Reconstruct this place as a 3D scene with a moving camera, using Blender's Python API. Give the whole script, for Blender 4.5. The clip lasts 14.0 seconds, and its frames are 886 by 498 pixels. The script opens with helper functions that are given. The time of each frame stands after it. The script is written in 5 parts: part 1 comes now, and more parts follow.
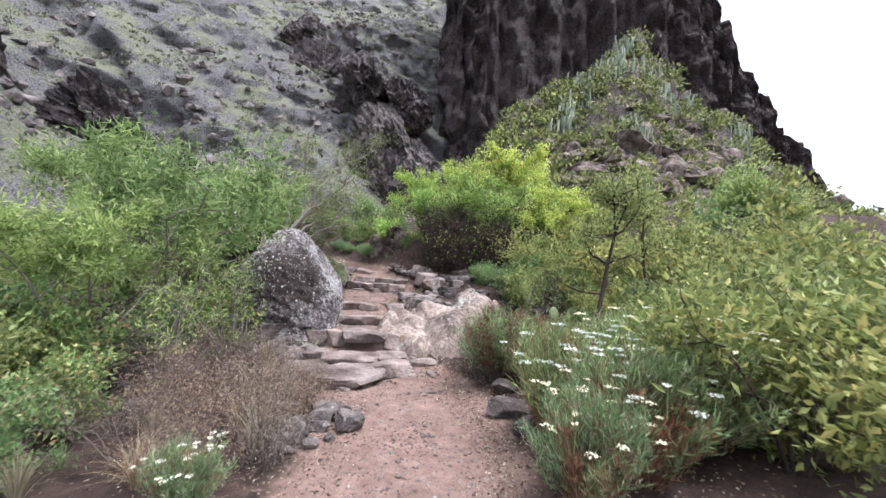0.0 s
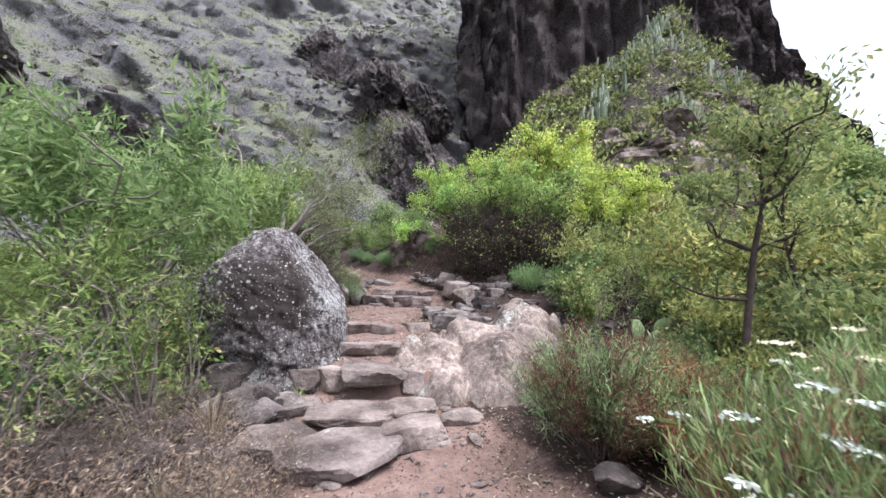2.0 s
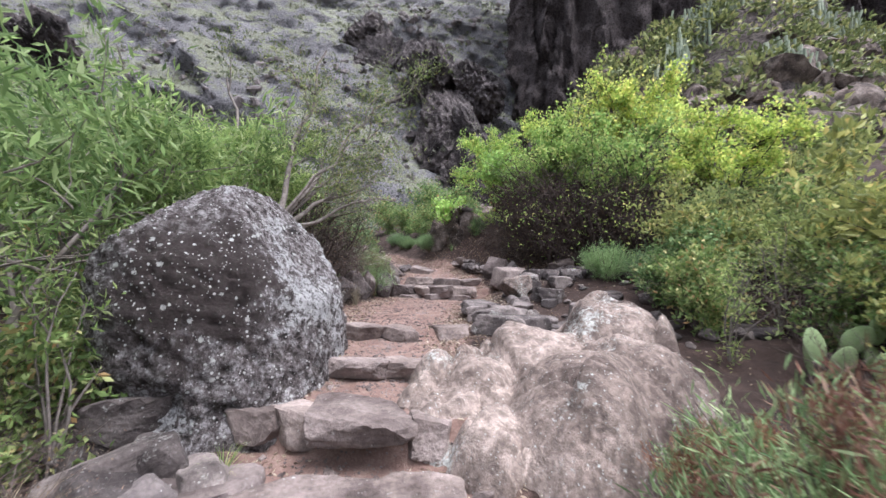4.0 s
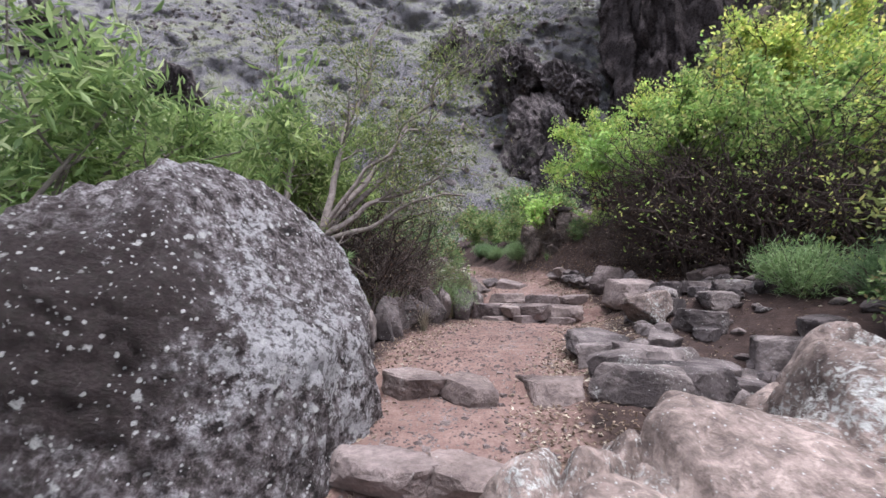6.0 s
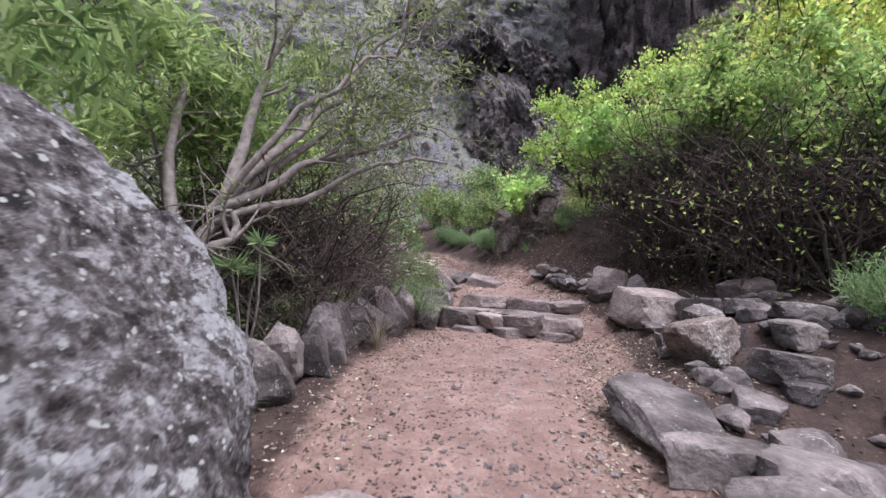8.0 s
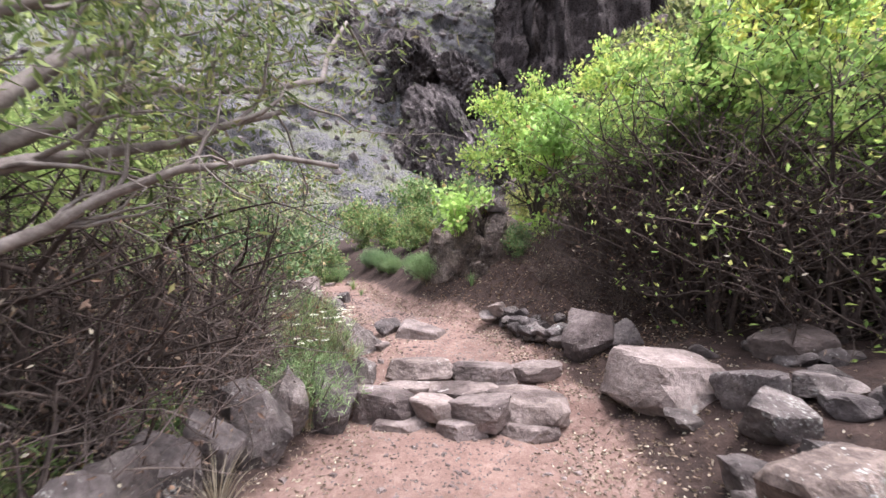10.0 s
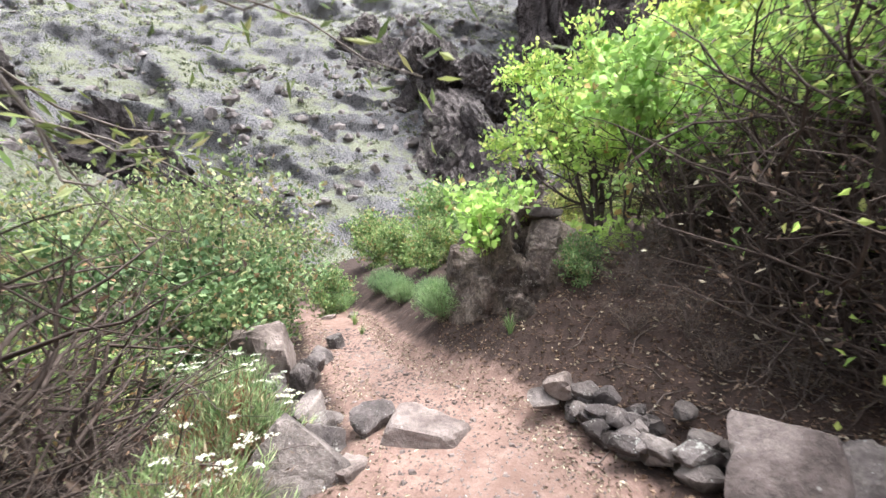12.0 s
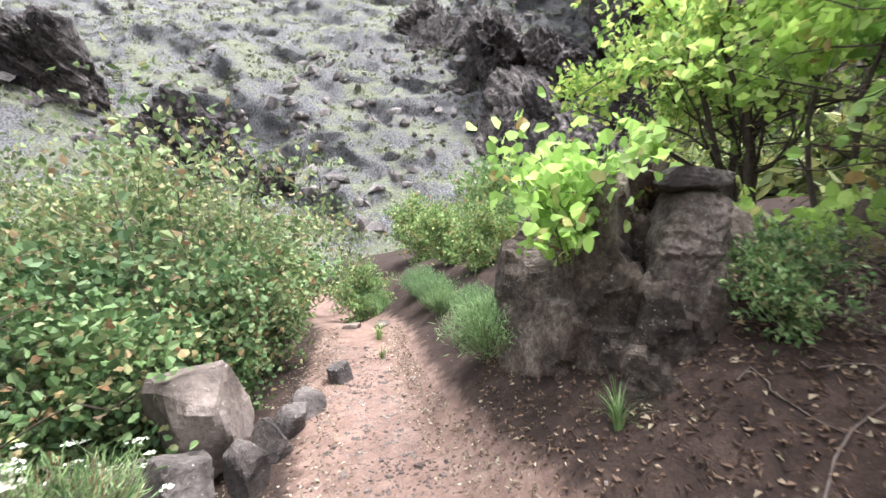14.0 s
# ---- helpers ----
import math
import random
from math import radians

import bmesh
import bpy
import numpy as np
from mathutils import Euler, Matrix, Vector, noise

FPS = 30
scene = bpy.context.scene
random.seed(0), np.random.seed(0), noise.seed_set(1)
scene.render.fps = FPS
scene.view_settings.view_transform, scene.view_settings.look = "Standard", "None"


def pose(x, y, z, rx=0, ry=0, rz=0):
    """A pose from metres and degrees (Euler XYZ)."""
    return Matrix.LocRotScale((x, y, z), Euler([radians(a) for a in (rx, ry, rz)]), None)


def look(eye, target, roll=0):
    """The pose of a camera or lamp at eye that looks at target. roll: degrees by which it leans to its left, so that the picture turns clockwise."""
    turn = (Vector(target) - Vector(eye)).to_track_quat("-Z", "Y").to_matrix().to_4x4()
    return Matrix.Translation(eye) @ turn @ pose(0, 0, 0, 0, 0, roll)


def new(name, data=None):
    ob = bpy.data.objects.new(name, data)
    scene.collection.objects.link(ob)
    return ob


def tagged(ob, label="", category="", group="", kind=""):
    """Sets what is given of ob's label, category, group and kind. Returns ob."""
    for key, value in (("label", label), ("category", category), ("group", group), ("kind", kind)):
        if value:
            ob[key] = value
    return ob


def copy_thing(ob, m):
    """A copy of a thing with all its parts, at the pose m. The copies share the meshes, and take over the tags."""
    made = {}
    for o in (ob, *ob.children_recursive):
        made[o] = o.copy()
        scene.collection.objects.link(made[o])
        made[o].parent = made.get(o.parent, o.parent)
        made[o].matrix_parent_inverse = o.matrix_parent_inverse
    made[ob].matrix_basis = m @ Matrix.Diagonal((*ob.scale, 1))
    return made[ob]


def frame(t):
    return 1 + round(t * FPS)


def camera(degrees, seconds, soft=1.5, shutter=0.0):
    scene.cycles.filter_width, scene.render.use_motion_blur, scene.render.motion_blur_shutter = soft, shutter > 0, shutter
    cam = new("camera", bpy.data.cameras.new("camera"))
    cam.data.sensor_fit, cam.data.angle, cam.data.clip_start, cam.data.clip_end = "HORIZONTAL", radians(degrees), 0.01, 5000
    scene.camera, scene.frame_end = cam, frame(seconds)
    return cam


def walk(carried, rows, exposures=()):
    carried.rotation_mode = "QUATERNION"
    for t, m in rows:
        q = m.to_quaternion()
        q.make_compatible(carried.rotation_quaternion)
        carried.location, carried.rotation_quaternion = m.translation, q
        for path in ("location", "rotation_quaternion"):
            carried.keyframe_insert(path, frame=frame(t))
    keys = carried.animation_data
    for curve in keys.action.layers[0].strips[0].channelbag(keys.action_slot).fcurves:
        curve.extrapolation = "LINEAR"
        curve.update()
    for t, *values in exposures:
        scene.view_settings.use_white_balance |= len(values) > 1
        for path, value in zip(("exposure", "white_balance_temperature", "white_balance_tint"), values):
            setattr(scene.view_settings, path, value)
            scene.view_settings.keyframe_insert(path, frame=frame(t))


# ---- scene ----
cam = camera(94.0, 14.0, soft=1.5, shutter=0.3)
PATH = [  # seconds, x, y, z, yaw, pitch, roll
    (0, 0.000, -0.000, 1.784, -0.00, 2.33, 3.88),
    (0.5, -0.019, 0.588, 1.864, 0.32, 1.90, 3.24),
    (1, -0.148, 1.118, 1.827, -1.78, 0.68, 1.02),
    (1.5, -0.160, 1.721, 1.765, 1.50, 1.91, 1.66),
    (2, -0.147, 2.408, 1.689, 3.72, 3.52, 1.24),
    (2.5, -0.115, 3.015, 1.698, 2.58, 2.54, 2.18),
    (3, -0.059, 3.602, 1.636, 7.48, 3.50, 1.77),
    (3.5, -0.106, 4.176, 1.591, 9.93, 3.87, 1.74),
    (4, -0.192, 4.721, 1.603, 10.90, 1.79, 1.02),
    (4.2, -0.254, 4.969, 1.582, 13.68, 4.69, 2.47),
    (6.3, -0.652, 6.849, 1.614, 24.06, 2.71, -0.74),
    (6.5, -0.756, 7.007, 1.684, 20.83, 0.39, -0.48),
    (7, -0.959, 7.406, 1.768, 19.54, 1.66, 2.58),
    (7.5, -1.166, 7.868, 1.794, 18.54, 0.51, 1.83),
    (7.7, -1.275, 8.017, 1.786, 18.08, 1.04, 2.35),
    (9.8, -1.760, 9.950, 2.230, 8.83, -0.25, -0.53),
    (10, -1.787, 10.202, 2.213, 8.27, 2.75, -0.00),
    (10.5, -1.849, 10.782, 2.408, 11.03, 2.73, -0.85),
    (11, -1.956, 11.397, 2.439, 9.20, 0.82, -0.54),
    (11.5, -1.996, 11.964, 2.460, 8.94, 2.01, -0.71),
    (12, -2.020, 12.586, 2.520, 12.41, 4.27, -1.76),
    (12.5, -2.133, 13.110, 2.504, 12.32, 2.03, 0.28),
    (13, -2.192, 13.687, 2.502, 15.08, 4.46, -1.48),
    (13.5, -2.271, 14.186, 2.551, 18.55, 5.70, -2.20),
    (14, -2.366, 14.708, 2.757, 20.78, 2.84, -0.65),
]


def held(x, y, z, yaw, pitch, roll):
    """The camera's pose from its heading to the left of +y, its tilt upwards and its lean to the left, in degrees."""
    ya, pa = radians(yaw), radians(pitch)
    ahead = Vector((-math.sin(ya) * math.cos(pa), math.cos(ya) * math.cos(pa), math.sin(pa)))
    return look((x, y, z), Vector((x, y, z)) + ahead, roll)


walk(cam, [(t, held(*row)) for t, *row in PATH], exposures=[(0, 1.75, 5900, 14), (4, 1.68, 5850, 15), (6.4, 1.45, 5830, 19), (7.6, 1.55, 5750, 20), (9.9, 2.1, 6080, 19), (12, 2.47, 6150, 10), (14, 2.47, 6080, 9)])

# ---- light ----
SUN_UP, SUN_TURN = radians(72), radians(110)
world = bpy.data.worlds.new("overcast_sky")
scene.world = world
world.use_nodes = True
wn, wl = world.node_tree.nodes, world.node_tree.links
sky = wn.new("ShaderNodeTexSky")
sky.sky_type, sky.sun_disc = "NISHITA", False
sky.sun_elevation, sky.sun_rotation = SUN_UP, SUN_TURN
sky.dust_density, sky.air_density, sky.ozone_density = 4.0, 1.0, 1.0
pale = wn.new("ShaderNodeHueSaturation")
pale.inputs["Saturation"].default_value = 0.22
wl.new(sky.outputs[0], pale.inputs["Color"])
wl.new(pale.outputs[0], wn["Background"].inputs["Color"])
wn["Background"].inputs["Strength"].default_value = 0.125
sun = new("sun", bpy.data.lights.new("sun", "SUN"))
sun.data.energy, sun.data.angle, sun.data.color = 1.5, radians(35), (1.0, 0.96, 0.9)
sun_from = Vector((math.sin(SUN_TURN) * math.cos(SUN_UP), math.cos(SUN_TURN) * math.cos(SUN_UP), math.sin(SUN_UP)))
sun.matrix_world = look(sun_from * 50, (0, 0, 0))


# ---- materials ----
def ramp(nodes, stops):
    r = nodes.new("ShaderNodeValToRGB")
    while len(r.color_ramp.elements) < len(stops):
        r.color_ramp.elements.new(0.5)
    for e, (p, c) in zip(r.color_ramp.elements, stops):
        e.position, e.color = p, (*c, 1)
    return r


def blank(name, rough=0.9):
    m = bpy.data.materials.new(name)
    m.use_nodes = True
    b = m.node_tree.nodes["Principled BSDF"]
    b.inputs["Roughness"].default_value = rough
    b.inputs["Specular IOR Level"].default_value = 0.25
    return m, m.node_tree.nodes, m.node_tree.links, b


def noise_node(n, l, vec, scale, detail=6.0, rough=0.6, warp=0.0):
    t = n.new("ShaderNodeTexNoise")
    t.inputs["Scale"].default_value, t.inputs["Detail"].default_value, t.inputs["Roughness"].default_value = scale, detail, rough
    t.inputs["Distortion"].default_value = warp
    l.new(vec, t.inputs["Vector"])
    return t.outputs["Fac"]


def mix_colour(n, l, fac, a, b, mode="MIX"):
    x = n.new("ShaderNodeMix")
    x.data_type, x.blend_type = "RGBA", mode
    for sock, v in ((x.inputs[0], fac), (x.inputs[6], a), (x.inputs[7], b)):
        if isinstance(v, (int, float)):
            sock.default_value = v
        elif isinstance(v, tuple):
            sock.default_value = (*v, 1)
        else:
            l.new(v, sock)
    return x.outputs[2]


def bump(n, l, bsdf, height, strength, dist):
    b = n.new("ShaderNodeBump")
    b.inputs["Strength"].default_value, b.inputs["Distance"].default_value = strength, dist
    l.new(height, b.inputs["Height"])
    l.new(b.outputs[0], bsdf.inputs["Normal"])


def steps(n, l, v, lo, hi):
    m = n.new("ShaderNodeMapRange")
    m.inputs["From Min"].default_value, m.inputs["From Max"].default_value = lo, hi
    l.new(v, m.inputs["Value"])
    return m.outputs[0]


def own_place(n, l):
    """Object coordinates, shifted by chance from object to object."""
    co, info, add = n.new("ShaderNodeTexCoord"), n.new("ShaderNodeObjectInfo"), n.new("ShaderNodeVectorMath")
    mul = n.new("ShaderNodeMath")
    mul.operation = "MULTIPLY"
    mul.inputs[1].default_value = 37.0
    l.new(info.outputs["Random"], mul.inputs[0])
    l.new(co.outputs["Object"], add.inputs[0])
    l.new(mul.outputs[0], add.inputs[1])
    return add.outputs[0], info.outputs["Random"]


def rock_material(name, dark, mid, pale_c, lichen, lichen_amount, scale=3.0, relief=0.05, spot=4.6, mottle=0.0):
    """Weathered stone: broad tone, fine grain, pits, and crusts of lichen in patches."""
    m, n, l, b = blank(name, 0.92)
    vec, rnd = own_place(n, l)
    broad, grain = noise_node(n, l, vec, scale * 0.6, 4), noise_node(n, l, vec, scale * 7, 8, 0.7)
    tone = ramp(n, [(0.36, dark), (0.5, mid), (0.66, pale_c)])
    l.new(broad, tone.inputs[0])
    specks = ramp(n, [(0.3, (0.45, 0.43, 0.42)), (0.62, (1.15, 1.12, 1.1))])
    l.new(grain, specks.inputs[0])
    c = mix_colour(n, l, 0.75, tone.outputs[0], specks.outputs[0], "MULTIPLY")
    if mottle:
        blots = ramp(n, [(0.39, (0.4, 0.37, 0.36)), (0.48, (1.0, 0.98, 0.97)), (0.58, (2.1, 2.08, 2.06))])
        l.new(noise_node(n, l, vec, scale * 6.5, 7, 0.74, 0.6), blots.inputs[0])
        c = mix_colour(n, l, mottle, c, blots.outputs[0], "MULTIPLY")
    tint = ramp(n, [(0.0, (0.72, 0.70, 0.70)), (1.0, (1.12, 1.08, 1.03))])
    l.new(rnd, tint.inputs[0])
    c = mix_colour(n, l, 1.0, c, tint.outputs[0], "MULTIPLY")
    patch = noise_node(n, l, vec, scale * spot * 1.6, 5, 0.7, 0.5)
    region = noise_node(n, l, vec, scale * 0.7, 3)
    add = n.new("ShaderNodeMath")
    l.new(patch, add.inputs[0])
    l.new(region, add.inputs[1])
    crust = steps(n, l, add.outputs[0], 1.22 - 0.2 * lichen_amount, 1.34 - 0.2 * lichen_amount)
    c = mix_colour(n, l, crust, c, mix_colour(n, l, 0.6, lichen, specks.outputs[0], "MULTIPLY"))
    for size, least in ((spot * 1.9, 0.16), (spot * 3.6, 0.3)):
        v = n.new("ShaderNodeTexVoronoi")
        v.inputs["Scale"].default_value = scale * size
        l.new(vec, v.inputs["Vector"])
        ring = n.new("ShaderNodeMath")
        ring.operation = "MULTIPLY_ADD"
        ring.inputs[1].default_value = 0.5
        l.new(patch, ring.inputs[0])
        l.new(v.outputs["Distance"], ring.inputs[2])
        round_spot, some, both = steps(n, l, ring.outputs[0], 0.56, 0.46), n.new("ShaderNodeSeparateColor"), n.new("ShaderNodeMath")
        l.new(v.outputs["Color"], some.inputs[0])
        both.operation = "MULTIPLY"
        l.new(round_spot, both.inputs[0])
        l.new(steps(n, l, some.outputs[0], 1.0 - lichen_amount * least, 1.02 - lichen_amount * least), both.inputs[1])
        c = mix_colour(n, l, both.outputs[0], c, lichen)
    l.new(c, b.inputs["Base Color"])
    h = n.new("ShaderNodeMath")
    l.new(grain, h.inputs[0])
    l.new(broad, h.inputs[1])
    bump(n, l, b, h.outputs[0], 0.9, relief)
    return m


def boulder_material():
    """Conglomerate-like basalt: dark pits between paler lumps, pale lichen crusts and round white spots, and one ragged
    dark brown patch around a point on its front.
    """
    m, n, l, b = blank("lichened_basalt", 0.93)
    co = n.new("ShaderNodeTexCoord").outputs["Object"]
    fine, lumps, broad = noise_node(n, l, co, 42, 8, 0.75), noise_node(n, l, co, 12, 7, 0.75, 0.1), noise_node(n, l, co, 1.5, 4)
    tone = ramp(n, [(0.40, (0.022, 0.018, 0.017)), (0.46, (0.12, 0.10, 0.098)), (0.53, (0.22, 0.20, 0.20)), (0.6, (0.42, 0.40, 0.40))])
    l.new(lumps, tone.inputs[0])
    specks = ramp(n, [(0.32, (0.4, 0.38, 0.37)), (0.6, (1.2, 1.18, 1.17))])
    l.new(fine, specks.inputs[0])
    c = mix_colour(n, l, 0.8, tone.outputs[0], specks.outputs[0], "MULTIPLY")
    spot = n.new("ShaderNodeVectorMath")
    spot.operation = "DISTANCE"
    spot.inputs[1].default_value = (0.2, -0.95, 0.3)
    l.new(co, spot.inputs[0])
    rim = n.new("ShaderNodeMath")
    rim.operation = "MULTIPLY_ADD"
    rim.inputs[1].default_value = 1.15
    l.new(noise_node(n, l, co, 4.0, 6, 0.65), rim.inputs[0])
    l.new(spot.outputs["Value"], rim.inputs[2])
    dark_patch = steps(n, l, rim.outputs[0], 1.3, 1.02)
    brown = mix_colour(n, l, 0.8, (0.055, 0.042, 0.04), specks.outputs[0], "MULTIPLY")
    c = mix_colour(n, l, dark_patch, c, brown)
    patchy, crust_n = n.new("ShaderNodeMath"), noise_node(n, l, co, 15, 7, 0.75, 0.1)
    l.new(crust_n, patchy.inputs[0])
    l.new(broad, patchy.inputs[1])
    pale_c = mix_colour(n, l, 0.55, (0.47, 0.465, 0.465), specks.outputs[0], "MULTIPLY")
    crust = n.new("ShaderNodeMath")
    crust.operation = "MULTIPLY_ADD"
    crust.inputs[1].default_value = -0.22
    l.new(dark_patch, crust.inputs[0])
    l.new(patchy.outputs[0], crust.inputs[2])
    c = mix_colour(n, l, steps(n, l, crust.outputs[0], 1.05, 1.11), c, pale_c)
    pits = n.new("ShaderNodeMath")
    pits.operation = "MULTIPLY"
    pits.inputs[1].default_value = 0.65
    l.new(steps(n, l, noise_node(n, l, co, 21, 6, 0.7), 0.475, 0.43), pits.inputs[0])
    c = mix_colour(n, l, pits.outputs[0], c, (0.05, 0.043, 0.036))
    for scale, share in ((12.0, 0.14), (24.0, 0.26), (44.0, 0.2)):
        v = n.new("ShaderNodeTexVoronoi")
        v.inputs["Scale"].default_value = scale
        l.new(co, v.inputs["Vector"])
        ring = n.new("ShaderNodeMath")
        ring.operation = "MULTIPLY_ADD"
        ring.inputs[1].default_value = 1.0
        l.new(fine, ring.inputs[0])
        l.new(v.outputs["Distance"], ring.inputs[2])
        some, both = n.new("ShaderNodeSeparateColor"), n.new("ShaderNodeMath")
        l.new(v.outputs["Color"], some.inputs[0])
        both.operation = "MULTIPLY"
        l.new(steps(n, l, ring.outputs[0], 0.78, 0.7), both.inputs[0])
        l.new(steps(n, l, some.outputs[0], 1.0 - share, 1.01 - share), both.inputs[1])
        c = mix_colour(n, l, both.outputs[0], c, (0.56, 0.56, 0.53))
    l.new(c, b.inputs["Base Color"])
    h = n.new("ShaderNodeMath")
    l.new(lumps, h.inputs[0])
    l.new(fine, h.inputs[1])
    bump(n, l, b, h.outputs[0], 1.0, 0.06)
    return m


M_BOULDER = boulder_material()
M_PALE = rock_material("worn_pale_rock", (0.085, 0.068, 0.062), (0.18, 0.15, 0.136), (0.30, 0.257, 0.235), (0.44, 0.45, 0.42), 0.36, 1.8, 0.04, 10.0, 0.45)
M_STEP = rock_material("trodden_stone", (0.09, 0.073, 0.069), (0.20, 0.168, 0.158), (0.34, 0.295, 0.28), (0.42, 0.41, 0.38), 0.08, 3.0, 0.03)
M_RUBBLE = rock_material("grey_rubble", (0.046, 0.04, 0.04), (0.12, 0.106, 0.104), (0.25, 0.224, 0.218), (0.38, 0.38, 0.35), 0.15, 4.0, 0.03)
M_DARK = rock_material("dark_stone", (0.025, 0.021, 0.021), (0.07, 0.06, 0.059), (0.15, 0.135, 0.132), (0.30, 0.30, 0.28), 0.2, 4.0, 0.03)
M_CRAG_FAR = rock_material("far_rock", (0.07, 0.064, 0.066), (0.17, 0.155, 0.157), (0.29, 0.27, 0.272), (0.24, 0.24, 0.22), 0.2, 1.0, 0.2)
M_KNOB = rock_material("mountain_crag", (0.022, 0.019, 0.02), (0.075, 0.067, 0.069), (0.16, 0.148, 0.15), (0.20, 0.21, 0.15), 0.25, 0.4, 0.5, 4.0, 0.7)
M_CRAG = rock_material("crumbling_basalt", (0.04, 0.032, 0.028), (0.12, 0.098, 0.086), (0.26, 0.225, 0.205), (0.36, 0.34, 0.31), 0.2, 3.0, 0.06, 9.0, 0.5)


def ground_material():
    """Trodden reddish earth on the path, darker soil with litter beside it, told apart by the vertex layer 'trod'."""
    m, n, l, b = blank("earth", 0.95)
    g = n.new("ShaderNodeNewGeometry").outputs["Position"]
    a = n.new("ShaderNodeAttribute")
    a.attribute_name = "trod"
    broad, mid, fine = noise_node(n, l, g, 0.9, 4), noise_node(n, l, g, 6, 6, 0.65), noise_node(n, l, g, 55, 6, 0.7)
    path = ramp(n, [(0.28, (0.095, 0.058, 0.047)), (0.5, (0.175, 0.115, 0.096)), (0.7, (0.29, 0.212, 0.185))])
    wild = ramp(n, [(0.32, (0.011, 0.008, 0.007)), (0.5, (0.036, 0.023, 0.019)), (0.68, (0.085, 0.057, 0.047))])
    both = n.new("ShaderNodeMath")
    both.operation = "MULTIPLY_ADD"
    both.inputs[1].default_value, both.inputs[2].default_value = 0.45, 0.0
    l.new(fine, both.inputs[0])
    half = n.new("ShaderNodeMath")
    half.operation = "MULTIPLY_ADD"
    half.inputs[1].default_value = 0.55
    l.new(mid, half.inputs[0])
    l.new(both.outputs[0], half.inputs[2])
    l.new(half.outputs[0], path.inputs[0])
    l.new(half.outputs[0], wild.inputs[0])
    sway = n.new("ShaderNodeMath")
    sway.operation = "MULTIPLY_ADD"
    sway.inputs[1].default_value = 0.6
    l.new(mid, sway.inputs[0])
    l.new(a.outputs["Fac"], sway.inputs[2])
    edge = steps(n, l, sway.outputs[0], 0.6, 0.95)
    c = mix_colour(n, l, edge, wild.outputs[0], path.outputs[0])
    shade = ramp(n, [(0.3, (0.8, 0.78, 0.76)), (0.7, (1.12, 1.1, 1.08))])
    l.new(broad, shade.inputs[0])
    c = mix_colour(n, l, 1.0, c, shade.outputs[0], "MULTIPLY")
    l.new(c, b.inputs["Base Color"])
    bump(n, l, b, half.outputs[0], 0.8, 0.03)
    return m


M_EARTH = ground_material()


def slope_material(name, rock_a, rock_b, grass_a, grass_b, green, scale):
    """Steep mountainside seen from afar: broken rock with thin grass and scrub."""
    m, n, l, b = blank(name, 0.95)
    g = n.new("ShaderNodeNewGeometry")
    pos = g.outputs["Position"]
    sep = n.new("ShaderNodeSeparateXYZ")
    l.new(g.outputs["Normal"], sep.inputs[0])
    big, mid, fine = noise_node(n, l, pos, 0.055 * scale, 5, 0.6, 0.4), noise_node(n, l, pos, 0.45 * scale, 8, 0.7), noise_node(n, l, pos, 2.2 * scale, 8, 0.75)
    rock = ramp(n, [(0.40, rock_a), (0.60, rock_b)])
    l.new(fine, rock.inputs[0])
    grass = ramp(n, [(0.40, grass_a), (0.60, grass_b)])
    l.new(fine, grass.inputs[0])
    s = n.new("ShaderNodeMath")
    l.new(big, s.inputs[0])
    l.new(mid, s.inputs[1])
    s2 = n.new("ShaderNodeMath")
    l.new(s.outputs[0], s2.inputs[0])
    up = n.new("ShaderNodeMath")
    up.operation = "MULTIPLY"
    up.inputs[1].default_value = 0.55
    l.new(sep.outputs["Z"], up.inputs[0])
    l.new(up.outputs[0], s2.inputs[1])
    cover = steps(n, l, s2.outputs[0], 1.42 - green, 1.56 - green)
    c = mix_colour(n, l, cover, rock.outputs[0], grass.outputs[0])
    l.new(c, b.inputs["Base Color"])
    h = n.new("ShaderNodeMath")
    l.new(mid, h.inputs[0])
    l.new(fine, h.inputs[1])
    bump(n, l, b, h.outputs[0], 1.0, 1.4 / scale)
    return m


M_MOUNTAIN = slope_material("grassy_scree", (0.055, 0.053, 0.056), (0.30, 0.29, 0.297), (0.12, 0.127, 0.085), (0.29, 0.30, 0.215), 0.12, 3.0)
M_CLIFF = slope_material("dark_basalt_cliff", (0.03, 0.023, 0.023), (0.14, 0.115, 0.11), (0.06, 0.07, 0.035), (0.15, 0.17, 0.08), -0.22, 1.8)
M_HILL = slope_material("scrubby_hillside", (0.045, 0.036, 0.034), (0.20, 0.165, 0.15), (0.075, 0.09, 0.035), (0.20, 0.23, 0.09), -0.06, 2.6)


